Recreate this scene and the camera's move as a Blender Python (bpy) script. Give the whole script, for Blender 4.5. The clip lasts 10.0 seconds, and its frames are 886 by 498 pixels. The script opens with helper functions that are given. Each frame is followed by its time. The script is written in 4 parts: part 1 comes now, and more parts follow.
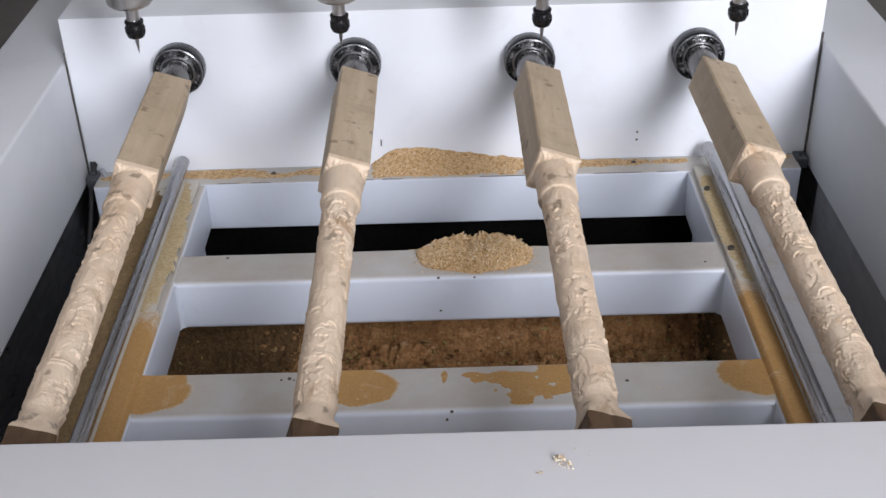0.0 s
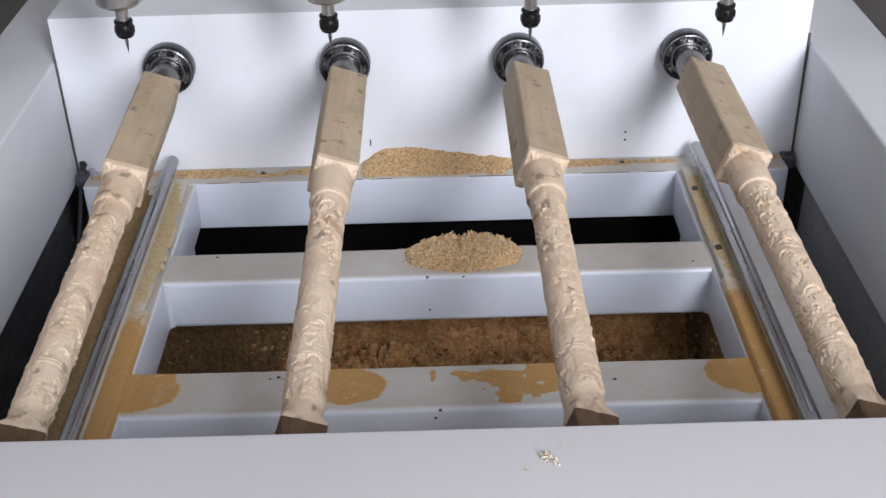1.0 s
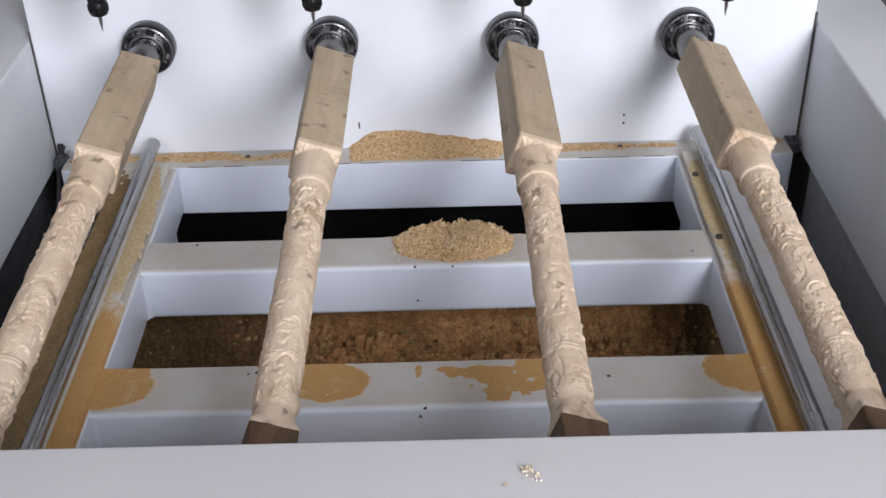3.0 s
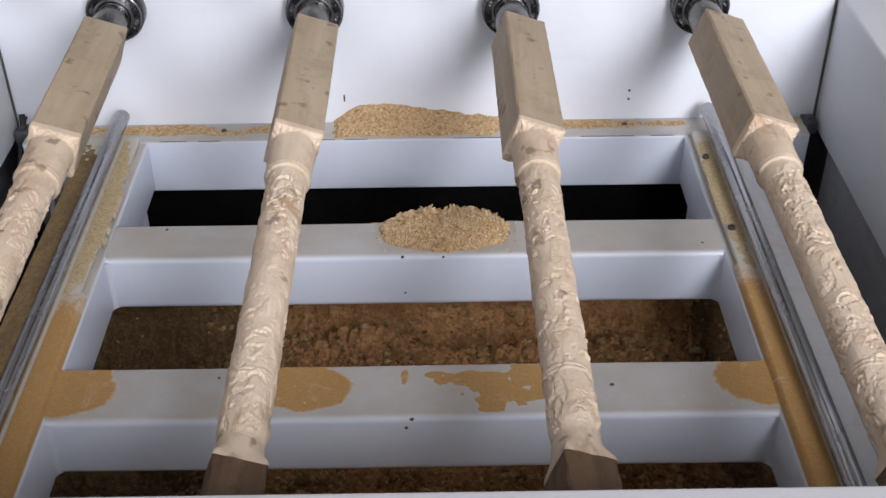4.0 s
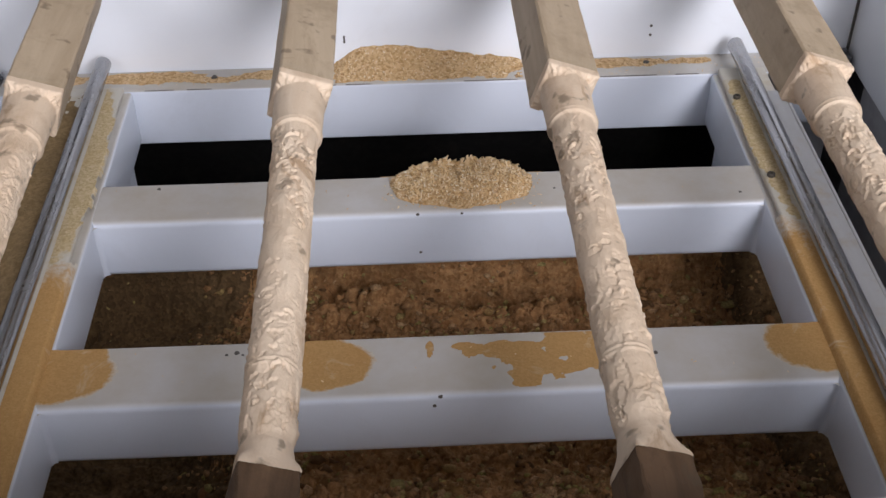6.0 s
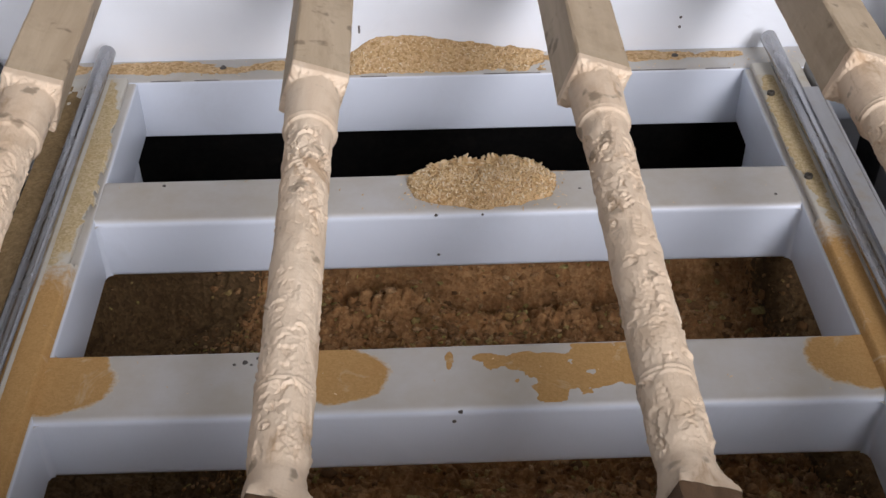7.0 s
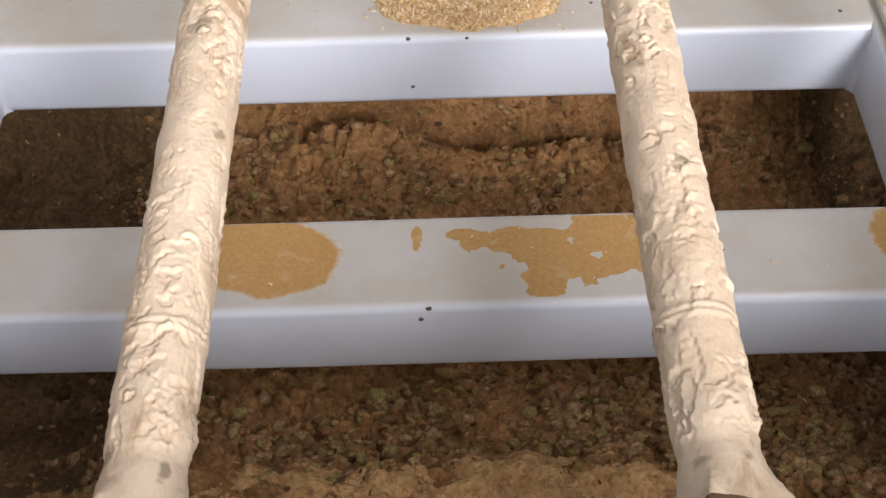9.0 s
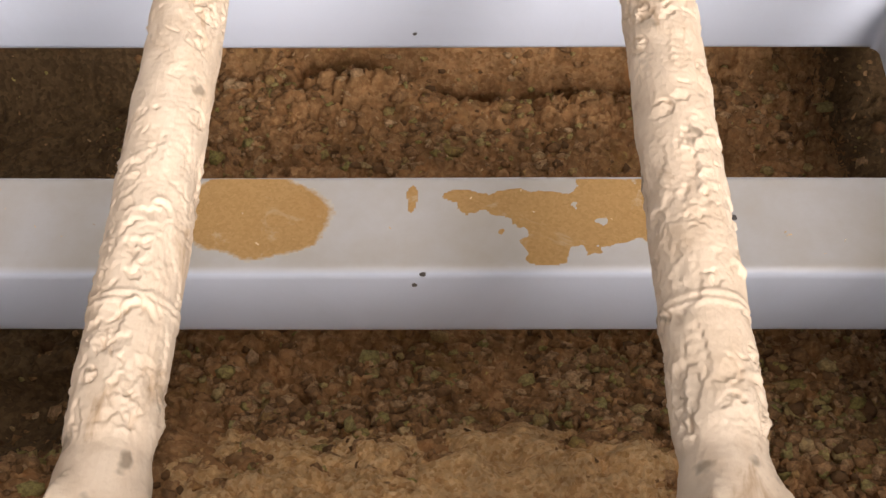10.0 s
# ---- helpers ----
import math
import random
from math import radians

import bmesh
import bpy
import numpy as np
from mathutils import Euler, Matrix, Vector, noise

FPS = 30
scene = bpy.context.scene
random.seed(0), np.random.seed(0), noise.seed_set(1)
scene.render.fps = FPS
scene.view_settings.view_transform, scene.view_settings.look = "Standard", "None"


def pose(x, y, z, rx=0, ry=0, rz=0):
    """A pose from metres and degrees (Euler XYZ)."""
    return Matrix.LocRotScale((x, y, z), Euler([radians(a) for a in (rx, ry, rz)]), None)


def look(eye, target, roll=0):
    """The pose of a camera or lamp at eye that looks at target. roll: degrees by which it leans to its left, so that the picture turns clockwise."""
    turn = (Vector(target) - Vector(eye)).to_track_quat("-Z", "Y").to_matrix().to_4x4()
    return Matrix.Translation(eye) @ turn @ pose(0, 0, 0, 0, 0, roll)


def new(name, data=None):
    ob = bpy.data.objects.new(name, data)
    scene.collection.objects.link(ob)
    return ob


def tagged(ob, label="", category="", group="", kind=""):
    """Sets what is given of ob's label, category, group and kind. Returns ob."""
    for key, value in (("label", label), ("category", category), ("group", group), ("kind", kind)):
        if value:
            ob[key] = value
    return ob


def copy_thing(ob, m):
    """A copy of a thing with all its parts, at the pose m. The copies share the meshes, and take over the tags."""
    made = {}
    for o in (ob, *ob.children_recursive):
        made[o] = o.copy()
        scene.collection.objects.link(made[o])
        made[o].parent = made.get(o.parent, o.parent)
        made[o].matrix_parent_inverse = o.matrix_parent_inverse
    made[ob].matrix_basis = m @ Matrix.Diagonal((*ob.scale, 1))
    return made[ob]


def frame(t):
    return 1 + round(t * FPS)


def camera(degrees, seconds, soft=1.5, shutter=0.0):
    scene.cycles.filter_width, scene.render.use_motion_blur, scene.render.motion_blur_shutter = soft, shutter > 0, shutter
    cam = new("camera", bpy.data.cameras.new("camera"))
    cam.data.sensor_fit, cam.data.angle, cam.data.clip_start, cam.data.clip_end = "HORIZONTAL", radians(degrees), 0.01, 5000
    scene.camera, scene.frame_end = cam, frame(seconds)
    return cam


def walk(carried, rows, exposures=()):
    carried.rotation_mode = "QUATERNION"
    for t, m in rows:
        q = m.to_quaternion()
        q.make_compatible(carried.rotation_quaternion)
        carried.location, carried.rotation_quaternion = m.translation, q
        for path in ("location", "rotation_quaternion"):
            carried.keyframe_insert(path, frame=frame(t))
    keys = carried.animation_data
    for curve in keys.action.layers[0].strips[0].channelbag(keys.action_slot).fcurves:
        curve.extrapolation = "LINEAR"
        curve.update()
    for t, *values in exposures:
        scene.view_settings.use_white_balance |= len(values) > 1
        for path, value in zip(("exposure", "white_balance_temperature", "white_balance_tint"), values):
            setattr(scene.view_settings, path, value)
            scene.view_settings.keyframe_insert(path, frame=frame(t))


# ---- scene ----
cam = camera(41.2, 10.0)
PATH = [
    (0, (0.003, -1.882, 1.189), (-0.009, -0.193, 0.117), -1.8),
    (0.5, (0.01, -1.885, 1.19), (0.005, -0.199, 0.116), -1.5),
    (1, (0.006, -1.89, 1.191), (0.01, -0.201, 0.12), -1.5),
    (1.5, (0.007, -1.895, 1.192), (0.014, -0.203, 0.127), -1.6),
    (2, (0.007, -1.885, 1.192), (0.017, -0.192, 0.127), -1.5),
    (2.5, (0.018, -1.852, 1.183), (0.019, -0.168, 0.104), -1.8),
    (3.8, (0.055, -1.682, 1.127), (0.04, -0.05, -0.029), -0.7),
    (4, (0.038, -1.638, 1.124), (0.046, -0.017, -0.049), -0.6),
    (4.5, (0.004, -1.552, 1.106), (0.053, 0.042, -0.1), -0.8),
    (5, (-0.028, -1.519, 1.09), (0.051, 0.053, -0.144), -0.3),
    (5.5, (-0.031, -1.512, 1.088), (0.057, 0.037, -0.175), 0.2),
    (5.7, (-0.026, -1.507, 1.08), (0.031, 0.042, -0.185), -1.0),
    (6.8, (-0.048, -1.431, 1.045), (-0.017, 0.105, -0.236), 0.1),
    (7, (-0.044, -1.41, 1.032), (-0.005, 0.122, -0.253), -0.6),
    (7.5, (-0.024, -1.304, 0.995), (-0.019, 0.173, -0.354), -1.5),
    (8, (0.006, -1.21, 0.943), (0.03, 0.161, -0.514), -1.4),
    (8.5, (0.003, -1.15, 0.91), (0.007, 0.15, -0.61), -2.1),
    (9, (0.015, -1.11, 0.883), (0.012, 0.137, -0.681), -1.6),
    (9.5, (0.019, -1.079, 0.868), (0.01, 0.115, -0.736), -0.5),
    (10, (0.026, -1.054, 0.853), (0.008, 0.104, -0.778), -0.7),
]
walk(cam, [(t, look(eye, aim, roll)) for t, eye, aim, roll in PATH], [(0.0, 0.07, 6850, 19), (4.0, 0.04, 6850, 20), (5.5, 0.02, 6950, 21), (7.5, 0.10, 7050, 20), (8.0, 0.32, 7100, 20), (8.5, 0.48, 7200, 19), (9.0, 0.68, 7350, 20), (10.0, 0.76, 7700, 22)])

# ---- light: a workshop hall with tall windows behind the camera and skylights in its roof ----
world = bpy.data.worlds.new("world")
scene.world = world
world.use_nodes = True
wn = world.node_tree.nodes
sky = wn.new("ShaderNodeTexSky")
sky.sky_type, sky.sun_disc = "NISHITA", False
sky.sun_elevation, sky.sun_rotation = radians(40), radians(180)
wn["Background"].inputs["Strength"].default_value = 0.08
world.node_tree.links.new(sky.outputs["Color"], wn["Background"].inputs["Color"])

HALL_X, HALL_Y0, HALL_Y1, HALL_Z0, HALL_Z1 = 5.0, -5.0, 4.0, -0.78, 5.2
WINDOWS = [(-2.4, -1.2), (1.4, 2.9)]      # along x, in the wall behind the camera
WIN_Z = (1.4, 4.7)
SKYLIGHTS = [(-1.9, -0.5), (0.6, 2.4)]    # along x, in the roof
SKY_Y = (-4.4, -1.4)


def area_lamp(name, m, sx, sy, watts, colour):
    data = bpy.data.lights.new(name, "AREA")
    data.shape, data.size, data.size_y, data.energy, data.color = "RECTANGLE", sx, sy, watts, colour
    ob = new(name, data)
    ob.matrix_world = m
    return ob


for (x0, x1), watts in zip(WINDOWS, (48, 408)):
    area_lamp("window_light", pose((x0 + x1) / 2, HALL_Y0 + 0.05, sum(WIN_Z) / 2, 90, 0, 0), x1 - x0, WIN_Z[1] - WIN_Z[0], watts, (0.83, 0.915, 1.0))
for (x0, x1), watts in zip(SKYLIGHTS, (9, 40)):
    area_lamp("skylight_light", pose((x0 + x1) / 2, sum(SKY_Y) / 2, HALL_Z1 - 0.03), x1 - x0, SKY_Y[1] - SKY_Y[0], watts, (0.92, 0.965, 1.0))


# ---- materials ----
class Mat:
    """A node material with object-space coordinates."""

    def __init__(self, name, rough=0.5, metal=0.0, spec=0.5):
        self.m = bpy.data.materials.new(name)
        self.m.use_nodes = True
        self.t = self.m.node_tree
        self.b = self.t.nodes["Principled BSDF"]
        self.b.inputs["Roughness"].default_value = rough
        self.b.inputs["Metallic"].default_value = metal
        self.b.inputs["Specular IOR Level"].default_value = spec
        tc = self.t.nodes.new("ShaderNodeTexCoord")
        info = self.t.nodes.new("ShaderNodeObjectInfo")
        add = self.t.nodes.new("ShaderNodeVectorMath")
        add.operation = "MULTIPLY_ADD"
        self.t.links.new(info.outputs["Random"], add.inputs[0])
        add.inputs[1].default_value = (7.3, 3.1, 5.7)
        self.t.links.new(tc.outputs["Object"], add.inputs[2])
        self.co = add.outputs[0]

    def node(self, kind):
        return self.t.nodes.new(kind)

    def link(self, a, b):
        self.t.links.new(a, b)

    def noise(self, scale, detail=4.0, rough=0.6, stretch=(1, 1, 1), distort=0.0):
        mp = self.node("ShaderNodeMapping")
        mp.inputs["Scale"].default_value = stretch
        self.link(self.co, mp.inputs["Vector"])
        n = self.node("ShaderNodeTexNoise")
        n.inputs["Scale"].default_value, n.inputs["Detail"].default_value = scale, detail
        n.inputs["Roughness"].default_value, n.inputs["Distortion"].default_value = rough, distort
        self.link(mp.outputs[0], n.inputs["Vector"])
        return n.outputs["Fac"]

    def cells(self, scale, stretch=(1, 1, 1), out="Color"):
        mp = self.node("ShaderNodeMapping")
        mp.inputs["Scale"].default_value = stretch
        self.link(self.co, mp.inputs["Vector"])
        n = self.node("ShaderNodeTexVoronoi")
        n.inputs["Scale"].default_value = scale
        self.link(mp.outputs[0], n.inputs["Vector"])
        return n.outputs[out]

    def ramp(self, fac, stops):
        r = self.node("ShaderNodeValToRGB")
        els = r.color_ramp.elements
        while len(els) < len(stops):
            els.new(0.5)
        for e, (p, c) in zip(els, stops):
            e.position = p
            e.color = (*c, 1) if not isinstance(c, (int, float)) else (c, c, c, 1)
        self.link(fac, r.inputs["Fac"])
        return r.outputs["Color"]

    def mix(self, fac, a, b, how="MIX"):
        n = self.node("ShaderNodeMix")
        n.data_type, n.blend_type = "RGBA", how
        for sock, v in ((n.inputs[0], fac), (n.inputs[6], a), (n.inputs[7], b)):
            if isinstance(v, (int, float)):
                sock.default_value = v
            elif isinstance(v, tuple):
                sock.default_value = (*v, 1)
            else:
                self.link(v, sock)
        return n.outputs[2]

    def math(self, op, a, b):
        n = self.node("ShaderNodeMath")
        n.operation = op
        for sock, v in ((n.inputs[0], a), (n.inputs[1], b)):
            if isinstance(v, (int, float)):
                sock.default_value = v
            else:
                self.link(v, sock)
        return n.outputs[0]

    def up(self):
        """How far the surface faces up, for dust that has settled."""
        g = self.node("ShaderNodeNewGeometry")
        s = self.node("ShaderNodeSeparateXYZ")
        self.link(g.outputs["Normal"], s.inputs[0])
        return s.outputs["Z"]

    def colour(self, c):
        if isinstance(c, tuple):
            self.b.inputs["Base Color"].default_value = (*c, 1)
        else:
            self.link(c, self.b.inputs["Base Color"])
        return self

    def rough(self, c):
        self.link(c, self.b.inputs["Roughness"])
        return self

    def bump(self, height, strength, distance):
        n = self.node("ShaderNodeBump")
        n.inputs["Strength"].default_value, n.inputs["Distance"].default_value = strength, distance
        self.link(height, n.inputs["Height"])
        self.link(n.outputs[0], self.b.inputs["Normal"])
        return self


def painted(name, base, dust, amount, rough):
    """Sprayed steel: faint mottling, settled wood dust on what faces up, small scuffs."""
    k = Mat(name, rough)
    mott = k.ramp(k.noise(3.0, 5), [(0.3, tuple(c * 0.93 for c in base)), (0.7, base)])
    film = k.math("MULTIPLY", k.ramp(k.up(), [(0.55, 0.0), (0.95, 1.0)]), k.ramp(k.noise(9, 6, 0.65), [(0.25, 0.55 * amount), (0.75, amount)]))
    scuff = k.ramp(k.noise(340, 3, 0.7, (1, 1, 1)), [(0.66, 0.0), (0.80, 0.15)])
    smudge = k.ramp(k.noise(5.5, 7, 0.72, (1, 1, 1), 0.8), [(0.54, 0.0), (0.78, 0.22)])
    mott = k.mix(smudge, mott, tuple(x * y for x, y in zip(base, (0.72, 0.69, 0.64))))
    c = k.mix(film, mott, dust)
    c = k.mix(scuff, c, tuple(x * 0.7 for x in base))
    k.colour(c)
    k.rough(k.ramp(k.math("ADD", k.noise(14, 4), film), [(0.0, rough * 0.95), (1.0, min(0.9, rough * 1.7))]))
    return k.bump(k.noise(220, 2), 0.06, 0.002).m


M_BED = painted("bed_paint", (0.72, 0.77, 0.85), (0.455, 0.405, 0.325), 1.0, 0.24)
M_PANEL = painted("panel_paint", (0.86, 0.89, 0.93), (0.72, 0.70, 0.67), 0.25, 0.38)
M_SIDE = painted("side_paint", (0.70, 0.725, 0.76), (0.62, 0.60, 0.57), 0.3, 0.38)
M_FRONT = painted("front_paint", (0.64, 0.64, 0.66), (0.70, 0.67, 0.64), 0.35, 0.36)


def sawdust_mat(name, dark, mid, light, tint, size, bump, deep=0.0, patch=0.0, second=(0.5, 0.2, 0.06)):
    """Loose chips: each grain its own shade; noise blotches paint in the dark of hollows."""
    k = Mat(name, 0.85, 0, 0.2)
    cell = k.node("ShaderNodeSeparateColor")
    k.link(k.cells(size), cell.inputs[0])
    c = k.ramp(cell.outputs[0], [(0.0, dark), (0.45, mid), (1.0, light)])
    c = k.mix(k.ramp(k.noise(11, 5, 0.7), [(0.55, 0.0), (0.75, 0.5)]), c, tint)
    c = k.mix(k.ramp(k.noise(37, 5, 0.75), [(0.42, deep), (0.60, 0.0)]), c, tuple(v * 0.35 for v in dark))
    c = k.mix(k.ramp(k.noise(17, 4, 0.7, (1, 1, 1), 1.0), [(0.60, 0.0), (0.72, patch)]), c, tuple(v * 0.6 + 0.4 * w for v, w in zip(mid, second)))
    k.colour(c)
    return k.bump(k.mix(0.5, k.cells(size, out="Distance"), k.noise(size * 0.9, 5, 0.7)), bump, 0.006).m


M_CHIPS = sawdust_mat("fresh_chips", (0.46, 0.27, 0.115), (0.64, 0.42, 0.21), (0.76, 0.54, 0.31), (0.56, 0.34, 0.145), 230, 0.9)
M_HEAP = sawdust_mat("damp_sawdust", (0.33, 0.16, 0.062), (0.43, 0.22, 0.092), (0.52, 0.29, 0.13), (0.46, 0.28, 0.08), 190, 0.45, 0.5, 0.8)
# Paler than M_HEAP to paint in light falling on the front slope.
M_MOUND = sawdust_mat("lit_slope_sawdust", (0.56, 0.30, 0.12), (0.74, 0.45, 0.205), (0.80, 0.53, 0.275), (0.66, 0.34, 0.11), 240, 0.6, 0.35, 0.5, (0.60, 0.25, 0.06))
# Dark browns paint in the shade under both ends of the bed.
M_SHADED_END = sawdust_mat("shaded_tray_end", (0.105, 0.060, 0.027), (0.145, 0.085, 0.038), (0.195, 0.118, 0.054), (0.125, 0.085, 0.033), 190, 0.45, 0.3, 0.4)
M_DUST = sawdust_mat("fine_dust", (0.44, 0.245, 0.082), (0.48, 0.272, 0.096), (0.52, 0.30, 0.115), (0.43, 0.21, 0.058), 420, 0.15, 0.0, 0.8, (0.75, 0.68, 0.55))
# The brown, darker than M_DUST, paints in shade from the baluster above.
M_BANK = sawdust_mat("shaded_dust", (0.21, 0.135, 0.06), (0.26, 0.17, 0.08), (0.31, 0.21, 0.105), (0.17, 0.11, 0.055), 300, 0.3, 0.25, 0.5, (0.36, 0.25, 0.13))
M_FILM = sawdust_mat("pale_dust", (0.44, 0.33, 0.17), (0.53, 0.41, 0.23), (0.62, 0.49, 0.31), (0.50, 0.33, 0.13), 330, 0.3)


M_STREAK = sawdust_mat("sawdust_streak", (0.46, 0.27, 0.115), (0.64, 0.42, 0.21), (0.76, 0.54, 0.31), (0.56, 0.34, 0.145), 230, 0.9)


def feather(m, ground):
    """Lets the film thin out to the colour of the ground below where it runs shallow."""
    t = m.node_tree
    at = t.nodes.new("ShaderNodeAttribute")
    at.attribute_name = "dust_depth"
    n = t.nodes.new("ShaderNodeTexNoise")
    n.inputs["Scale"].default_value, n.inputs["Detail"].default_value = 170, 6
    tc = t.nodes.new("ShaderNodeTexCoord")
    t.links.new(tc.outputs["Object"], n.inputs["Vector"])
    ma = t.nodes.new("ShaderNodeMath")
    ma.operation = "MULTIPLY_ADD"
    t.links.new(n.outputs["Fac"], ma.inputs[0])
    ma.inputs[1].default_value = 0.30
    t.links.new(at.outputs["Fac"], ma.inputs[2])
    r = t.nodes.new("ShaderNodeMapRange")
    r.inputs["From Min"].default_value, r.inputs["From Max"].default_value, r.inputs["To Max"].default_value = 0.13, 0.33, 0.97
    t.links.new(ma.outputs[0], r.inputs["Value"])
    base = t.nodes["Principled BSDF"].inputs["Base Color"]
    mix = t.nodes.new("ShaderNodeMix")
    mix.data_type = "RGBA"
    mix.inputs[6].default_value = (*ground, 1)
    t.links.new(base.links[0].from_socket, mix.inputs[7])
    t.links.new(r.outputs["Result"], mix.inputs[0])
    t.links.new(mix.outputs[2], base)


def clod_mat(name, stops):
    """Caked lumps, each its own brown, some gone olive or rusty, with a grainy face."""
    k = Mat(name, 0.85, 0, 0.2)
    g = k.node("ShaderNodeNewGeometry")
    c = k.ramp(g.outputs["Random Per Island"], stops)
    c = k.mix(k.ramp(k.noise(9, 4, 0.6), [(0.54, 0.0), (0.68, 0.6)]), c, (0.43, 0.20, 0.075))
    c = k.mix(k.ramp(k.noise(260, 4, 0.7), [(0.42, 0.55), (0.60, 0.0)]), c, (0.14, 0.075, 0.035))
    k.colour(c)
    return k.bump(k.noise(330, 4, 0.7), 0.7, 0.004).m


def flake_mat(name, stops):
    k = Mat(name, 0.75, 0, 0.25)
    g = k.node("ShaderNodeNewGeometry")
    k.colour(k.ramp(g.outputs["Random Per Island"], stops))
    return k.m


for m, ground in ((M_DUST, (0.59, 0.545, 0.465)), (M_FILM, (0.58, 0.55, 0.47)), (M_STREAK, (0.59, 0.545, 0.465))):
    feather(m, ground)
M_FLAKE = flake_mat("fresh_flakes", [(0.0, (0.46, 0.28, 0.12)), (0.2, (0.70, 0.47, 0.23)), (0.6, (0.80, 0.59, 0.34)), (0.85, (0.85, 0.68, 0.45)), (1.0, (0.88, 0.78, 0.60))])
M_CLOD = clod_mat("caked_sawdust", [(0.0, (0.13, 0.065, 0.027)), (0.30, (0.38, 0.20, 0.085)), (0.58, (0.52, 0.29, 0.135)), (0.78, (0.64, 0.41, 0.215)), (0.86, (0.40, 0.34, 0.10)), (0.94, (0.46, 0.38, 0.15)), (1.0, (0.52, 0.25, 0.09))])
M_FLAKE_PALE = flake_mat("pale_flakes", [(0.0, (0.62, 0.45, 0.25)), (0.3, (0.80, 0.68, 0.50)), (1.0, (0.86, 0.78, 0.64))])
M_FLAKE_OLD = flake_mat("old_flakes", [(0.0, (0.20, 0.105, 0.045)), (0.4, (0.41, 0.235, 0.11)), (0.8, (0.56, 0.36, 0.19)), (0.9, (0.46, 0.39, 0.12)), (1.0, (0.58, 0.28, 0.10))])


def wood_mat(name, dark, light, stain, fine, knots=0.7):
    k = Mat(name, 0.58, 0, 0.35)
    grain = k.noise(26, 6, 0.65, (1, 0.09, 1), 0.6)
    c = k.ramp(grain, [(0.3, dark), (0.68, light)])
    c = k.mix(k.ramp(k.noise(13, 5, 0.7), [(0.50, 0.0), (0.74, 0.75)]), c, stain)
    spots = k.math("MULTIPLY", k.ramp(k.noise(31, 3, 0.5), [(0.635, 0.0), (0.70, 1.0)]), 0.6)
    c = k.mix(spots, c, (0.13, 0.09, 0.055))
    gouge = k.ramp(k.noise(19, 5, 0.65, (1, 0.45, 1), 1.2), [(0.58, 0.0), (0.68, knots)])
    c = k.mix(gouge, c, tuple(v * w for v, w in zip(stain, (0.78, 0.70, 0.62))))
    k.colour(c)
    return k.bump(k.mix(0.5, k.noise(fine, 5, 0.75), k.noise(fine * 0.45, 4, 0.7, (1, 0.12, 1))), 0.45, 0.003).m


M_RAW = wood_mat("sawn_pine", (0.42, 0.315, 0.205), (0.57, 0.45, 0.315), (0.35, 0.26, 0.165), 500, 0.3)
M_CARVED = wood_mat("fresh_cut_pine", (0.70, 0.525, 0.37), (0.80, 0.65, 0.49), (0.53, 0.365, 0.225), 420)
# Dirty wood, also darkened to paint in the front cover's shade.
M_END = wood_mat("dirty_shaded_pine", (0.07, 0.04, 0.02), (0.19, 0.11, 0.06), (0.06, 0.034, 0.018), 300)


def metal_mat(name, base, rough, metal=1.0, dirt=(0.2, 0.16, 0.11), amount=0.25):
    k = Mat(name, rough, metal)
    k.colour(k.mix(k.ramp(k.noise(24, 5, 0.7), [(0.5, 0.0), (0.8, amount)]), base, dirt))
    k.rough(k.ramp(k.noise(70, 4, 0.6, (1, 0.2, 1)), [(0.3, rough * 0.75), (0.7, min(1, rough * 1.5))]))
    return k.m


M_CHROME = metal_mat("ground_steel", (0.34, 0.34, 0.35), 0.22, 1.0, (0.3, 0.25, 0.18), 0.4)
M_ALU = metal_mat("cast_aluminium", (0.40, 0.40, 0.40), 0.5, 0.3, (0.36, 0.29, 0.19), 0.75)
M_DUSTY = metal_mat("dust_caked_aluminium", (0.58, 0.55, 0.48), 0.8, 0.0, (0.50, 0.37, 0.19), 0.8)
M_BLACK = metal_mat("black_oxide_steel", (0.035, 0.035, 0.038), 0.22, 0.75, (0.12, 0.1, 0.08), 0.3)
M_STEEL = metal_mat("turned_steel", (0.36, 0.36, 0.37), 0.30)
M_RIM = metal_mat("worn_black_steel", (0.20, 0.20, 0.205), 0.25, 0.9, (0.04, 0.04, 0.04), 0.8)
M_HUB = metal_mat("oiled_steel", (0.17, 0.165, 0.16), 0.22)
M_MOTOR = metal_mat("satin_steel", (0.66, 0.65, 0.64), 0.33)
M_RUBBER = metal_mat("black_rubber", (0.022, 0.022, 0.023), 0.6, 0.0, (0.06, 0.05, 0.04), 0.6)
M_GREY = metal_mat("grey_hose", (0.38, 0.39, 0.42), 0.5, 0.0)
M_DARK = metal_mat("dark_primer", (0.07, 0.075, 0.085), 0.42, 0.0, (0.12, 0.1, 0.08), 0.5)
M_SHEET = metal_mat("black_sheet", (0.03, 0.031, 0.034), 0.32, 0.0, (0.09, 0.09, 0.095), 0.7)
# Grey paints in shade on what is the side panel's sheet running down.
M_SKIRT = metal_mat("shaded_side_grey", (0.30, 0.305, 0.32), 0.38, 0.0, (0.13, 0.12, 0.11), 0.5)
# Near-black colour paints in the darkness down the deep opening.
M_PIT = metal_mat("pit_darkness", (0.005, 0.0047, 0.0045), 0.85, 0.0, (0.014, 0.011, 0.009), 0.7)
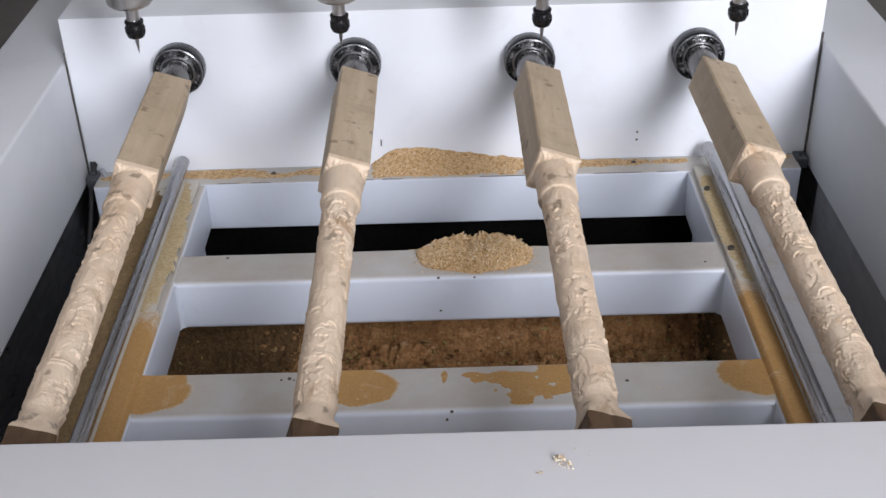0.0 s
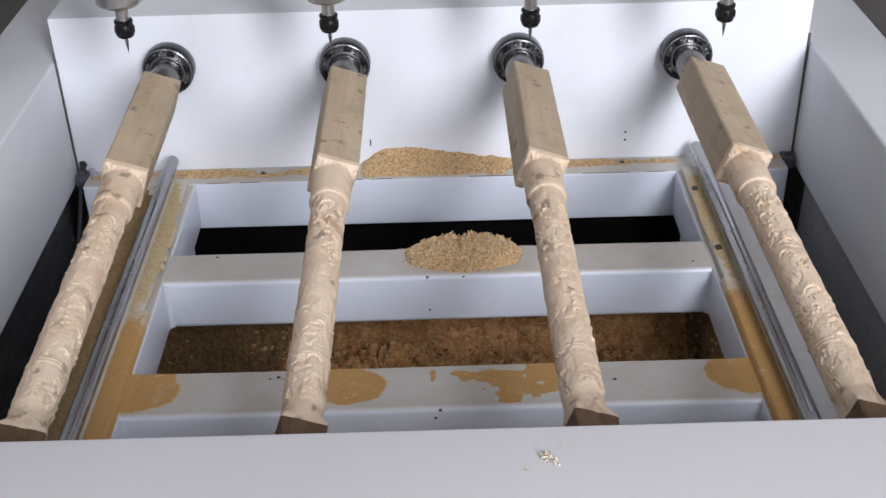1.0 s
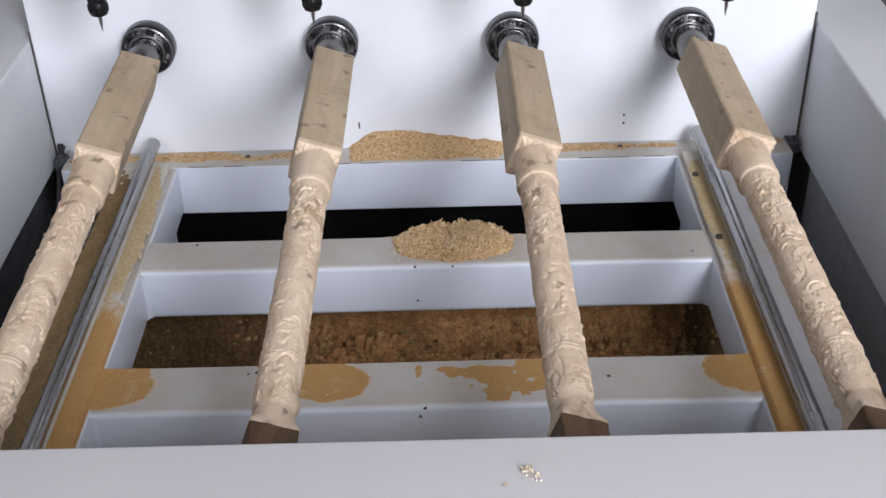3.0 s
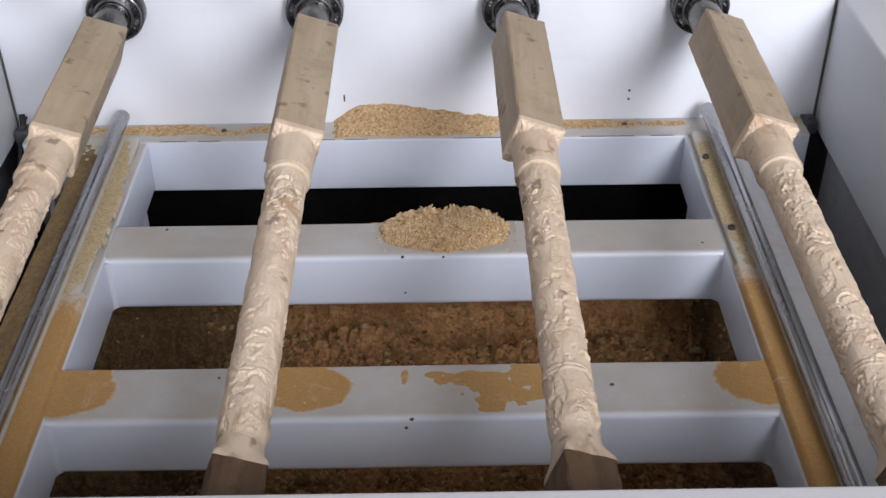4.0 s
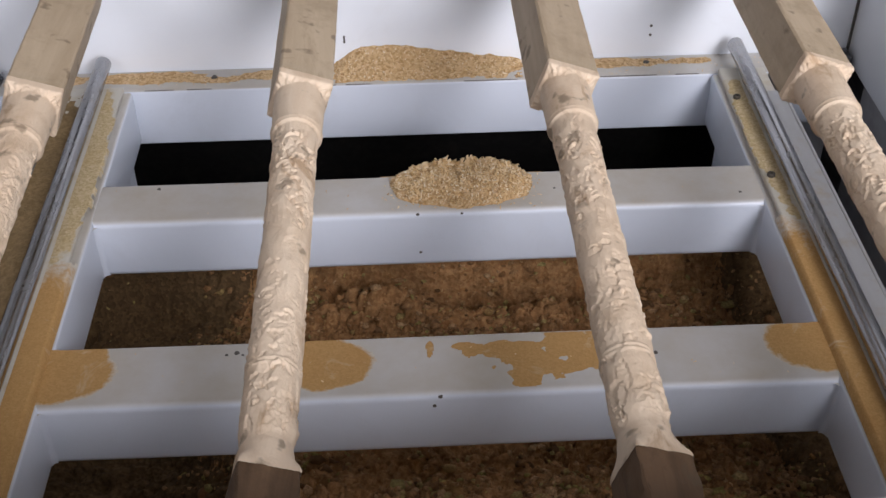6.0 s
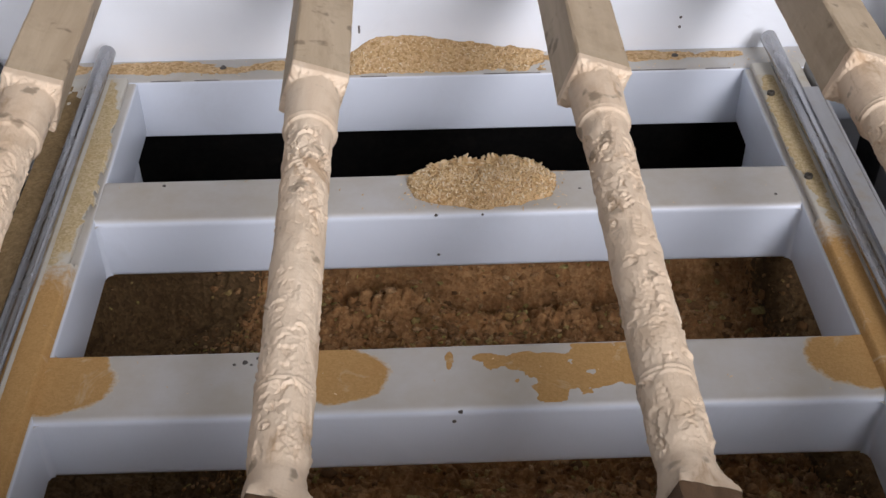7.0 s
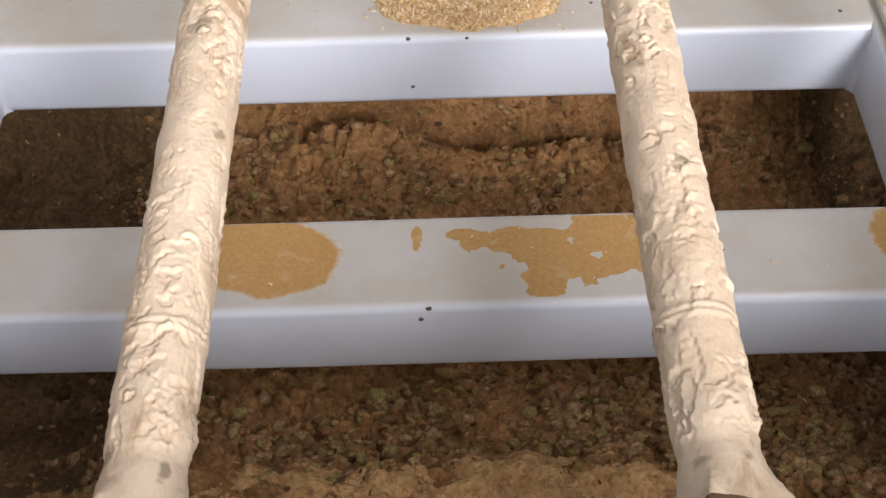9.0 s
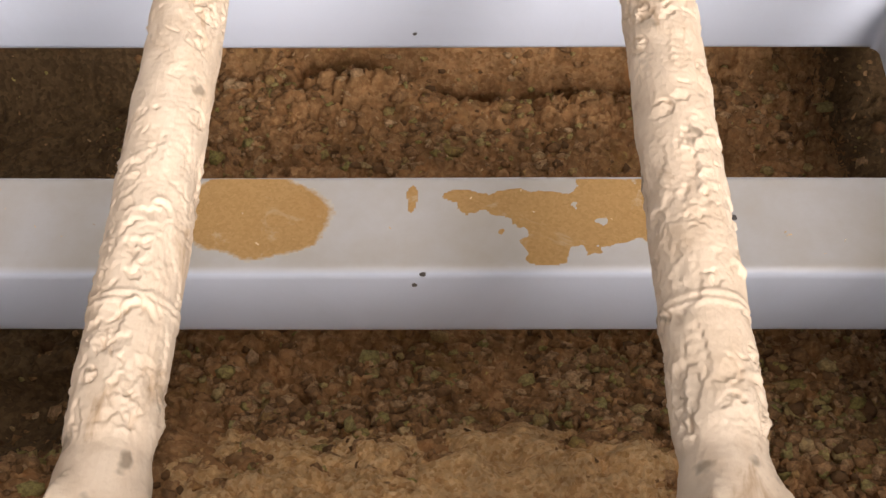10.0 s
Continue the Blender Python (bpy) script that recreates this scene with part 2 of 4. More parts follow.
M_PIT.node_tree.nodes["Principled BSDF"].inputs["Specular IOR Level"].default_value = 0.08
M_SEAM = metal_mat("seam", (0.10, 0.09, 0.08), 0.8, 0.0)
M_BOLT = metal_mat("dirty_bolt", (0.09, 0.08, 0.065), 0.5, 0.6)


def plain_mat(name, a, b, scale, rough):
    k = Mat(name, rough)
    k.colour(k.ramp(k.noise(scale, 6, 0.65), [(0.3, a), (0.7, b)]))
    return k.bump(k.noise(scale * 12, 3), 0.2, 0.004).m


M_CONCRETE = plain_mat("concrete", (0.10, 0.092, 0.085), (0.17, 0.16, 0.148), 2.0, 0.8)
M_WALL = plain_mat("hall_plaster", (0.34, 0.335, 0.32), (0.42, 0.41, 0.39), 1.2, 0.85)
M_ROOF = plain_mat("roof_sheet", (0.22, 0.225, 0.23), (0.28, 0.285, 0.29), 1.5, 0.6)


# ---- mesh helpers ----
def mesh_of(bm, name, material, smooth=True):
    me = bpy.data.meshes.new(name)
    bm.to_mesh(me)
    bm.free()
    me.materials.append(material)
    if smooth:
        me.shade_smooth()
        me.set_sharp_from_angle(angle=radians(38))
    return me


def thing(name, x=0, y=0, z=0, label="", category="", group="", kind=""):
    ob = new(name)
    ob.empty_display_size = 0.05
    ob.matrix_basis = pose(x, y, z)
    return tagged(ob, label, category, group, kind)


def part(name, bm, material, parent, label="", smooth=True):
    ob = new(name, mesh_of(bm, name, material, smooth))
    ob.parent = parent
    return tagged(ob, label)


def solid(name, bm, material, label="", category="", kind="", group="", smooth=True):
    return tagged(new(name, mesh_of(bm, name, material, smooth)), label, category, group, kind)


def box(x0, x1, y0, y1, z0, z1, bevel=0.0, seg=3, bm=None):
    """A box with rounded edges."""
    b = bmesh.new()
    bmesh.ops.create_cube(b, size=1)
    for v in b.verts:
        v.co = Vector(((x0 + x1) / 2 + v.co.x * (x1 - x0), (y0 + y1) / 2 + v.co.y * (y1 - y0), (z0 + z1) / 2 + v.co.z * (z1 - z0)))
    if bevel:
        bmesh.ops.bevel(b, geom=b.edges[:], offset=bevel, segments=seg, profile=0.5, affect="EDGES")
    if bm is None:
        return b
    me = bpy.data.meshes.new("tmp")
    b.to_mesh(me)
    b.free()
    bm.from_mesh(me)
    bpy.data.meshes.remove(me)
    return bm


def lathe(profile, axis="z", n=32, at=(0, 0, 0), bm=None):
    """A turned body: profile of (radius, height) from end to end, closed with caps."""
    bm = bm or bmesh.new()
    rings = []
    for r, h in profile:
        ring = []
        for i in range(n):
            a = 2 * math.pi * i / n
            c, s = r * math.cos(a), r * math.sin(a)
            p = {"z": (c, s, h), "y": (c, h, -s), "x": (h, c, s)}[axis]
            ring.append(bm.verts.new(Vector(p) + Vector(at)))
        rings.append(ring)
    for a, b in zip(rings, rings[1:]):
        for i in range(n):
            bm.faces.new((a[i], a[(i + 1) % n], b[(i + 1) % n], b[i]))
    bm.faces.new(rings[0][::-1])
    bm.faces.new(rings[-1])
    bmesh.ops.recalc_face_normals(bm, faces=bm.faces[:])
    return bm


def tube(points, r, n=10, sub=8):
    """A round cable through points."""
    pts = [Vector(p) for p in points]
    path = []
    for i in range(len(pts) - 1):
        p0, p1, p2, p3 = pts[max(i - 1, 0)], pts[i], pts[i + 1], pts[min(i + 2, len(pts) - 1)]
        for k in range(sub):
            t = k / sub
            path.append(0.5 * (2 * p1 + (p2 - p0) * t + (2 * p0 - 5 * p1 + 4 * p2 - p3) * t * t + (3 * p1 - p0 - 3 * p2 + p3) * t ** 3))
    path.append(pts[-1])
    bm = bmesh.new()
    rings = []
    for i, p in enumerate(path):
        d = (path[min(i + 1, len(path) - 1)] - path[max(i - 1, 0)]).normalized()
        u = d.cross(Vector((0.31, 0.2, 0.93))).normalized()
        w = d.cross(u)
        rings.append([bm.verts.new(p + r * (u * math.cos(a) + w * math.sin(a))) for a in (2 * math.pi * k / n for k in range(n))])
    for a, b in zip(rings, rings[1:]):
        for i in range(n):
            bm.faces.new((a[i], a[(i + 1) % n], b[(i + 1) % n], b[i]))
    bm.faces.new(rings[0][::-1])
    bm.faces.new(rings[-1])
    bmesh.ops.recalc_face_normals(bm, faces=bm.faces[:])
    return bm


def wavy(x, y, scale, octaves=4, seed=0.0):
    """Fractal noise on a plane, about -1 to 1."""
    total, amp, f = 0.0, 1.0, scale
    for _ in range(octaves):
        total += amp * noise.noise(Vector((x * f + seed, y * f - seed, seed * 0.37)))
        amp, f = amp * 0.5, f * 2.0
    return total


def height_sheet(x0, x1, y0, y1, step, fn):
    """A sheet of heights z = fn(x, y)."""
    nx, ny = max(2, round((x1 - x0) / step)), max(2, round((y1 - y0) / step))
    verts = []
    for j in range(ny + 1):
        for i in range(nx + 1):
            x, y = x0 + (x1 - x0) * i / nx, y0 + (y1 - y0) * j / ny
            verts.append((x, y, fn(x, y)))
    faces = [(j * (nx + 1) + i, j * (nx + 1) + i + 1, (j + 1) * (nx + 1) + i + 1, (j + 1) * (nx + 1) + i) for j in range(ny) for i in range(nx)]
    return verts, faces


def stuff(name, verts, faces, material, label, category, parent=None):
    me = bpy.data.meshes.new(name)
    me.from_pydata(verts, [], faces)
    me.materials.append(material)
    me.shade_smooth()
    ob = new(name, me)
    ob.parent = parent
    return tagged(ob, label, category, "", "stuff") if parent is None else tagged(ob, label, kind="stuff")


def flakes(rng, spots, size, lift=0.0005):
    """Curled wood chips lying at the given spots (x, y, z)."""
    verts, faces = [], []
    for x, y, z in spots:
        l, w = size * rng.uniform(0.5, 1.5), size * rng.uniform(0.25, 0.5)
        a, tilt, curl = rng.uniform(0, 6.28), rng.uniform(-0.9, 0.9), rng.uniform(0.1, 0.5)
        turn = Matrix.Rotation(a, 3, "Z") @ Matrix.Rotation(tilt, 3, "Y") @ Matrix.Rotation(rng.uniform(-0.7, 0.7), 3, "X")
        i = len(verts)
        for u, h in ((-0.5, 0.0), (0.0, curl), (0.5, 0.0)):
            for s in (-0.5, 0.5):
                p = turn @ Vector((u * l, s * w, h * l * 0.5))
                verts.append((x + p.x, y + p.y, z + lift + p.z))
        faces += [(i, i + 2, i + 3, i + 1), (i + 2, i + 4, i + 5, i + 3)]
    return verts, faces


# ---- hall ----
solid("floor", box(-HALL_X, HALL_X, HALL_Y0, HALL_Y1, HALL_Z0 - 0.1, HALL_Z0), M_CONCRETE, "grey concrete workshop floor", "floor", "structure")
solid("wall_north", box(-HALL_X, HALL_X, HALL_Y1, HALL_Y1 + 0.2, HALL_Z0, HALL_Z1), M_WALL, "plain plastered hall wall", "wall", "structure")
solid("wall_west", box(-HALL_X - 0.2, -HALL_X, HALL_Y0, HALL_Y1, HALL_Z0, HALL_Z1), M_WALL, "plain plastered hall wall", "wall", "structure")
solid("wall_east", box(HALL_X, HALL_X + 0.2, HALL_Y0, HALL_Y1, HALL_Z0, HALL_Z1), M_WALL, "plain plastered hall wall", "wall", "structure")
bm = box(-HALL_X, HALL_X, HALL_Y0 - 0.2, HALL_Y0, HALL_Z0, WIN_Z[0])
box(-HALL_X, HALL_X, HALL_Y0 - 0.2, HALL_Y0, WIN_Z[1], HALL_Z1, bm=bm)
edges = [-HALL_X] + [v for w in WINDOWS for v in w] + [HALL_X]
for a, b in zip(edges[::2], edges[1::2]):
    box(a, b, HALL_Y0 - 0.2, HALL_Y0, WIN_Z[0], WIN_Z[1], bm=bm)
solid("wall_south", bm, M_WALL, "plain hall wall with two tall window openings", "wall", "structure")
bm = box(-HALL_X, HALL_X, HALL_Y0, SKY_Y[0], HALL_Z1, HALL_Z1 + 0.15)
box(-HALL_X, HALL_X, SKY_Y[1], HALL_Y1, HALL_Z1, HALL_Z1 + 0.15, bm=bm)
edges = [-HALL_X] + [v for w in SKYLIGHTS for v in w] + [HALL_X]
for a, b in zip(edges[::2], edges[1::2]):
    box(a, b, SKY_Y[0], SKY_Y[1], HALL_Z1, HALL_Z1 + 0.15, bm=bm)
solid("ceiling", bm, M_ROOF, "grey sheet roof with two skylight openings", "ceiling", "structure")

# ---- machine cabinet ----
WALL_Y, SIDE_X, FLANGE_Z, BACK_Z, FRONT_Y, FRONT_Z = 0.339, 0.764, 0.25, 0.343, -0.945, 0.369
cabinet = thing("machine_cabinet", 0, 0, HALL_Z0, "white sprayed steel machine cabinet on concrete floor", "machine")


def at_base(bm):
    bmesh.ops.translate(bm, vec=(0, 0, -HALL_Z0), verts=bm.verts[:])
    return bm


back = part("back_panel", at_base(box(-SIDE_X + 0.002, SIDE_X - 0.002, WALL_Y, WALL_Y + 0.62, HALL_Z0, BACK_Z, 0.003, 2)), M_PANEL, cabinet)
for s in (-1, 1):
    a, b = sorted((s * (SIDE_X + 0.001), s * 0.925))
    bm = box(a, b, FRONT_Y - 0.38, WALL_Y + 1.0, -0.022, FLANGE_Z, 0.006, 3)
    part("side_panel", at_base(bm), M_SIDE, cabinet)
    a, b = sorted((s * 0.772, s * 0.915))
    part("side_skirt", at_base(box(a, b, FRONT_Y + 0.002, WALL_Y - 0.085, HALL_Z0 + 0.001, -0.024)), M_SKIRT if s > 0 else M_SHEET, cabinet, "lower side sheet greyed with painted-in shade" if s > 0 else "glossy black lower side sheet")
    a, b = sorted((s * 0.88, s * 0.915))
    part("side_skirt", at_base(box(a, b, WALL_Y - 0.084, WALL_Y + 0.9, HALL_Z0 + 0.001, -0.024)), M_DARK, cabinet, "dark lower side sheet")
    # dark joint between the side panel and the back panel
    a, b = sorted((s * (SIDE_X - (0.0035 if s > 0 else 0.0016)), s * (SIDE_X + 0.0005)))
    part("joint", at_base(box(a, b, WALL_Y - 0.003, WALL_Y + 0.0005, -0.02, 0.27)), M_SEAM, back, "dark open panel joint")
front = part("front_panel", at_base(box(-0.97, 0.97, FRONT_Y - 0.42, FRONT_Y, HALL_Z0, FRONT_Z, 0.004, 3)), M_FRONT, cabinet, "pale grey smooth front cover")


# small bolt holes and a pen mark on the back panel
for x, z in ((0.403, 0.058), (0.403, 0.040)):
    part("hole", at_base(lathe([(0.0025, WALL_Y + 0.001), (0.0025, WALL_Y - 0.001)], "y", 10, (x, 0, z))), M_SEAM, back)
part("scratch", at_base(box(-0.1375, -0.1345, WALL_Y - 0.001, WALL_Y + 0.001, 0.042, 0.056)), M_SEAM, back, "short dark scratch")

# ---- bed frame: two long beams and four cross beams of square tube ----
bed = thing("bed_frame", 0, 0, HALL_Z0, "white welded steel tube bed frame with dusty tops", "machine bed")
for s in (-1, 1):
    a, b = sorted((s * 0.501, s * 0.606))
    part("side_beam", at_base(box(a, b, FRONT_Y + 0.004, 0.268, -0.101, 0.0, 0.006, 4)), M_BED, bed)
    for y in (-0.80, 0.18):
        a, b = sorted((s * 0.512, s * 0.596))
        part("leg", at_base(box(a, b, y - 0.04, y + 0.04, HALL_Z0 + 0.002, -0.1005, 0.005, 2)), M_BED, bed)


def beam(x0, x1, y0, y1, z0, z1, r):
    """A square tube along x with rounded long edges and square-cut ends."""
    bm = bmesh.new()
    ring = []
    for cy, cz, a0 in ((y1 - r, z1 - r, 0), (y0 + r, z1 - r, 90), (y0 + r, z0 + r, 180), (y1 - r, z0 + r, 270)):
        ring += [(cy + r * math.cos(radians(a0 + 15 * k)), cz + r * math.sin(radians(a0 + 15 * k))) for k in range(7)]
    rows = [[bm.verts.new((x, y + 0.0006 * math.sin(x * 7 + z * 9), z + 0.0004 * math.sin(x * 5 + 1))) for y, z in ring] for x in np.linspace(x0, x1, 25)]
    for p, q in zip(rows, rows[1:]):
        for i in range(len(ring)):
            bm.faces.new((p[i], p[(i + 1) % len(ring)], q[(i + 1) % len(ring)], q[i]))
    bm.faces.new(rows[0][::-1])
    bm.faces.new(rows[-1])
    bmesh.ops.recalc_face_normals(bm, faces=bm.faces[:])
    return bm


def corner_fillet(s, y, d, z0, z1, r):
    """A painted-over weld in the upright corner between a cross beam's face at y and a side beam; d: which way the face looks."""
    bm = bmesh.new()
    x = s * 0.5014
    pts = [(x, y - d * 0.0006)] + [(x - s * r * (1 - math.sin(radians(a))), y + d * r * (1 - math.cos(radians(a)))) for a in range(0, 91, 15)]
    rows = []
    for k in range(9):
        q = 1 + 0.18 * math.sin(k * 2.3 + y * 40 + s)
        z = z0 + (z1 - z0) * k / 8
        rows.append([bm.verts.new((x + (px - x) * q, y + (py - y) * q, z)) for px, py in pts])
    for p, q in zip(rows, rows[1:]):
        for i in range(len(pts)):
            bm.faces.new((p[i], p[(i + 1) % len(pts)], q[(i + 1) % len(pts)], q[i]))
    bm.faces.new(rows[0][::-1])
    bm.faces.new(rows[-1])
    bmesh.ops.recalc_face_normals(bm, faces=bm.faces[:])
    return bm


CROSS = ((-0.101, 0.0), (-0.473, -0.361), (-0.850, -0.738))
for y0, y1 in CROSS:
    part("cross_beam", at_base(beam(-0.507, 0.507, y0, y1, -0.104, -0.001, 0.011)), M_BED, bed)
far = part("cross_beam", at_base(box(-0.738, 0.738, 0.2685, WALL_Y - 0.001, -0.110, -0.001, 0.004, 3)), M_BED, bed)
rng = random.Random(4)
x = -0.48
while x < 0.47:
    w = rng.uniform(0.03, 0.11)
    if rng.random() < 0.55:
        part("seam", at_base(box(x, min(x + w, 0.48), 0.2692, 0.2704, -0.0012, -0.0002)), M_SEAM, far)
    x += w + rng.uniform(0.005, 0.05)
for s in (-1, 1):
    for y0, y1 in CROSS:
        for y, d in ((y0, -1), (y1, 1)):
            part("weld_bead", at_base(corner_fillet(s, y, d, -0.100, -0.008, 0.008)), M_BED, bed)

for s in (-1, 1):
    a, b = sorted((s * 0.735, s * 0.760))
    bm = box(a, b, 0.300, 0.336, -0.020, 0.004, 0.002, 2)
    lathe([(0.006, 0.0035), (0.006, 0.009), (0.004, 0.011)], "z", 6, (s * 0.748, 0.318, 0), bm)
    part("corner_bracket", at_base(bm), M_DARK, bed, "small dark bolted corner bracket")

# ---- linear rails ----
def rail(s):
    label = "ground steel shaft rail on dusty aluminium support" + (" caked with ochre dust" if s < 0 else "")
    ob = thing("linear_rail", s * 0.55 - 0.002, 0, 0.0, label, "rail", "linear rails")
    y0, y1 = FRONT_Y + 0.01, 0.312
    part("base", box(-0.038 if s > 0 else -0.062, 0.044 if s > 0 else 0.038, y0, 0.266, 0.0005, 0.012, 0.004, 3), M_DUSTY, ob, "dust-caked base strip")
    bm = box(-0.006, 0.006, y0, 0.262, 0.0115, 0.021, 0.001, 1)
    part("web", bm, M_ALU, ob)
    part("shaft", lathe([(0.0122, y1), (0.0134, y1 - 0.0015), (0.0134, y0 + 0.0015), (0.0122, y0)], "y", 28, (0, 0, 0.0325)), M_CHROME, ob, "bright round ground steel shaft")
    for k in range(6):
        y = 0.167 - 0.222 * k
        if k > 1 or (s < 0 and k == 0):
            break
        bm = lathe([(0.0062, 0.0115), (0.0062, 0.0165), (0.0054, 0.0175), (0.0030, 0.0175), (0.0028, 0.0145)], "z", 14, (-s * 0.028, y, 0))
        part("bolt", bm, M_BOLT, ob, "dirty socket-head bolt")
    if s > 0:
        part("cover_strip", box(0.0160, 0.047, y0, 0.17, 0.0118, 0.0240, 0.003, 2), M_ALU, ob, "dusty grey outer guide strip")
        part("cover_strip", box(0.0475, 0.053, y0, 0.25, -0.03, 0.022, 0.001, 1), M_ALU, ob)
    return ob


rail(-1)
rail(1)

# ---- chip chute and chip tray below the bed ----
CHUTE_Y = 0.118
chute = thing("chip_chute", 0, 0.22, HALL_Z0, "open chip chute under the bed, its darkness painted black", "chute")
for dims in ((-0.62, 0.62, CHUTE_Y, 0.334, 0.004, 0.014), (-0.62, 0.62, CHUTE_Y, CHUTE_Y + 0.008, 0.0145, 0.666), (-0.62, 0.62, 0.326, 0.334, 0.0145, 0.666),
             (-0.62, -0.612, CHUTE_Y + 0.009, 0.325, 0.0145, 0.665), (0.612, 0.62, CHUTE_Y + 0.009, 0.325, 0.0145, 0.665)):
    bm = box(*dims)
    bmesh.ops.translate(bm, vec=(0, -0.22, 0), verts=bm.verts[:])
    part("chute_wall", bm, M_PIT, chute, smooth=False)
bm = box(-0.621, 0.621, -0.94, CHUTE_Y - 0.001, HALL_Z0 + 0.002, -0.53)
solid("chip_tray", bm, M_DARK, "dark steel chip tray full of sawdust", "tray")
for s in (-1, 1):
    a, b = sorted((s * 0.6225, s * 0.771))
    solid("side_gutter", box(a, b, -0.94, 0.33, HALL_Z0 + 0.002, -0.33), M_DARK, "dark steel gutter beside the bed", "gutter")


# ---- carved balusters ----
def billet_mesh():
    """A square pine billet turned round and carved in relief between its two square ends, along y, about the axis."""
    rnd = np.random.default_rng(11)
    nt, y = 190, np.linspace(-0.150, -0.806, 640)
    th = np.linspace(0, 2 * np.pi, nt, endpoint=False)
    T, Y = np.meshgrid(th, y)
    a = 0.0362
    square = np.minimum(a / np.maximum(np.abs(np.cos(T)), np.abs(np.sin(T))), a * 1.385)
    r0 = 0.0278
    U = T * r0
    turn = 2 * np.pi * r0

    def ramp(v, lo, hi):
        q = np.clip((v - lo) / (hi - lo), 0, 1)
        return q * q * (3 - 2 * q)

    R = np.full_like(T, r0)
    neck = 0.0318 + 0.02 * (Y + 0.245)
    R = np.where(Y > -0.245, neck, R)
    R += 0.0036 * np.exp(-((Y + 0.248) / 0.0035) ** 2)
    # relief: overlapping leaves, each rising to one sharp lip, with rosettes and small gouges between them
    H = np.full_like(R, -0.0012)

    def around(u0, v0):
        return (U - u0 + turn / 2) % turn - turn / 2, Y - v0

    def leaf(u0, v0, q, l, w, bend, top, rib):
        nonlocal H
        du, dv = around(u0, v0)
        p1, p2 = du * math.cos(q) + dv * math.sin(q), -du * math.sin(q) + dv * math.cos(q)
        p2 = p2 + bend * p1 ** 2 + 0.0008 * np.sin(p1 * 900)
        e = np.sqrt((p1 / l) ** 2 + (p2 / w) ** 2)
        inside = 1 - ramp(e, 1 - 0.0017 / w, 1.0)
        h = -0.0036 + (0.0036 + top) * np.clip(0.5 + 0.5 * p2 / w, 0, 1) ** 1.4 - 1.5 * rib * np.exp(-(p2 / (0.16 * w)) ** 2)
        H = H * (1 - inside) + h * inside

    def rosette(u0, v0, r):
        nonlocal H
        du, dv = around(u0, v0)
        d, a = np.hypot(du, dv), np.arctan2(dv, du)
        inside = 1 - ramp(d, r * 0.92, r)
        petal = np.abs(np.sin(a * 2.5 + u0 * 90)) ** 0.7
        h = np.where(d < 0.3 * r, 0.0006, -0.0040 + 0.0044 * petal * np.clip(1.15 - d / r, 0, 1))
        H = H * (1 - inside) + h * inside

    for k in range(46):
        leaf(rnd.uniform(0, turn), rnd.uniform(-0.77, -0.262), rnd.normal(1.2, 0.55), rnd.uniform(0.014, 0.030), rnd.uniform(0.007, 0.013), rnd.uniform(-14, 14), rnd.uniform(-0.0006, 0.0008), 0.0)
    for v_lo, v_hi, n in ((-0.435, -0.262, 120), (-0.59, -0.44, 34), (-0.665, -0.585, 60), (-0.768, -0.685, 66)):
        for k in range(n):
            u0, v0, kind = rnd.uniform(0, turn), rnd.uniform(v_lo, v_hi), rnd.random()
            if kind < 0.12:
                rosette(u0, v0, rnd.uniform(0.006, 0.0105))
            else:
                leaf(u0, v0, rnd.normal(1.3, 0.8), rnd.uniform(0.006, 0.017), rnd.uniform(0.0034, 0.0072), rnd.uniform(-45, 45), rnd.uniform(-0.0004, 0.0012), 0.0008 if kind > 0.6 else 0.0)
    def crescent(u0, v0, r, w, q, span, lift):
        """An arched leaf edge: a raised lip with a scooped hollow inside it."""
        nonlocal H
        du, dv = around(u0, v0)
        d, a = np.hypot(du, dv * 0.8), np.arctan2(dv, du)
        off = np.abs((a - q + np.pi) % (2 * np.pi) - np.pi)
        fade = 1 - ramp(off, span * 0.6, span)
        H = H + fade * lift * (0.0026 * np.exp(-((d - r) / w) ** 2) - 0.0030 * np.exp(-((d - r + 2.0 * w) / (1.3 * w)) ** 2))

    for k in range(24):
        u0, v0, r = rnd.uniform(0, turn), rnd.uniform(-0.76, -0.275), rnd.uniform(0.008, 0.019)
        q, span = rnd.normal(1.57, 0.5), rnd.uniform(0.9, 1.7)
        for i in range(rnd.integers(1, 3)):
            crescent(u0 + 0.004 * i, v0, r * (1 - 0.38 * i), rnd.uniform(0.0012, 0.0020), q, span, rnd.uniform(0.45, 0.85))
    cut = np.zeros_like(R)
    for k in range(330):
        u0, v0 = rnd.uniform(0, turn), rnd.uniform(-0.77, -0.266)
        q, bend = rnd.normal(1.35, 0.6), rnd.uniform(-90, 90)
        l, w, depth = rnd.uniform(0.002, 0.0070), rnd.uniform(0.0006, 0.0015), rnd.uniform(0.2, 1.0)
        if noise.noise(Vector((math.cos(u0 / r0), math.sin(u0 / r0), v0 * 18 + 3.1))) < 0.05:
            continue
        du, dv = around(u0, v0)
        p1, p2 = du * np.cos(q) + dv * np.sin(q), -du * np.sin(q) + dv * np.cos(q)
        p2 = p2 + bend * p1 ** 2
        cut = np.maximum(cut, depth * np.exp(-(p1 / l) ** 4 - (p2 / w) ** 4))
    H = H - 0.0038 * cut
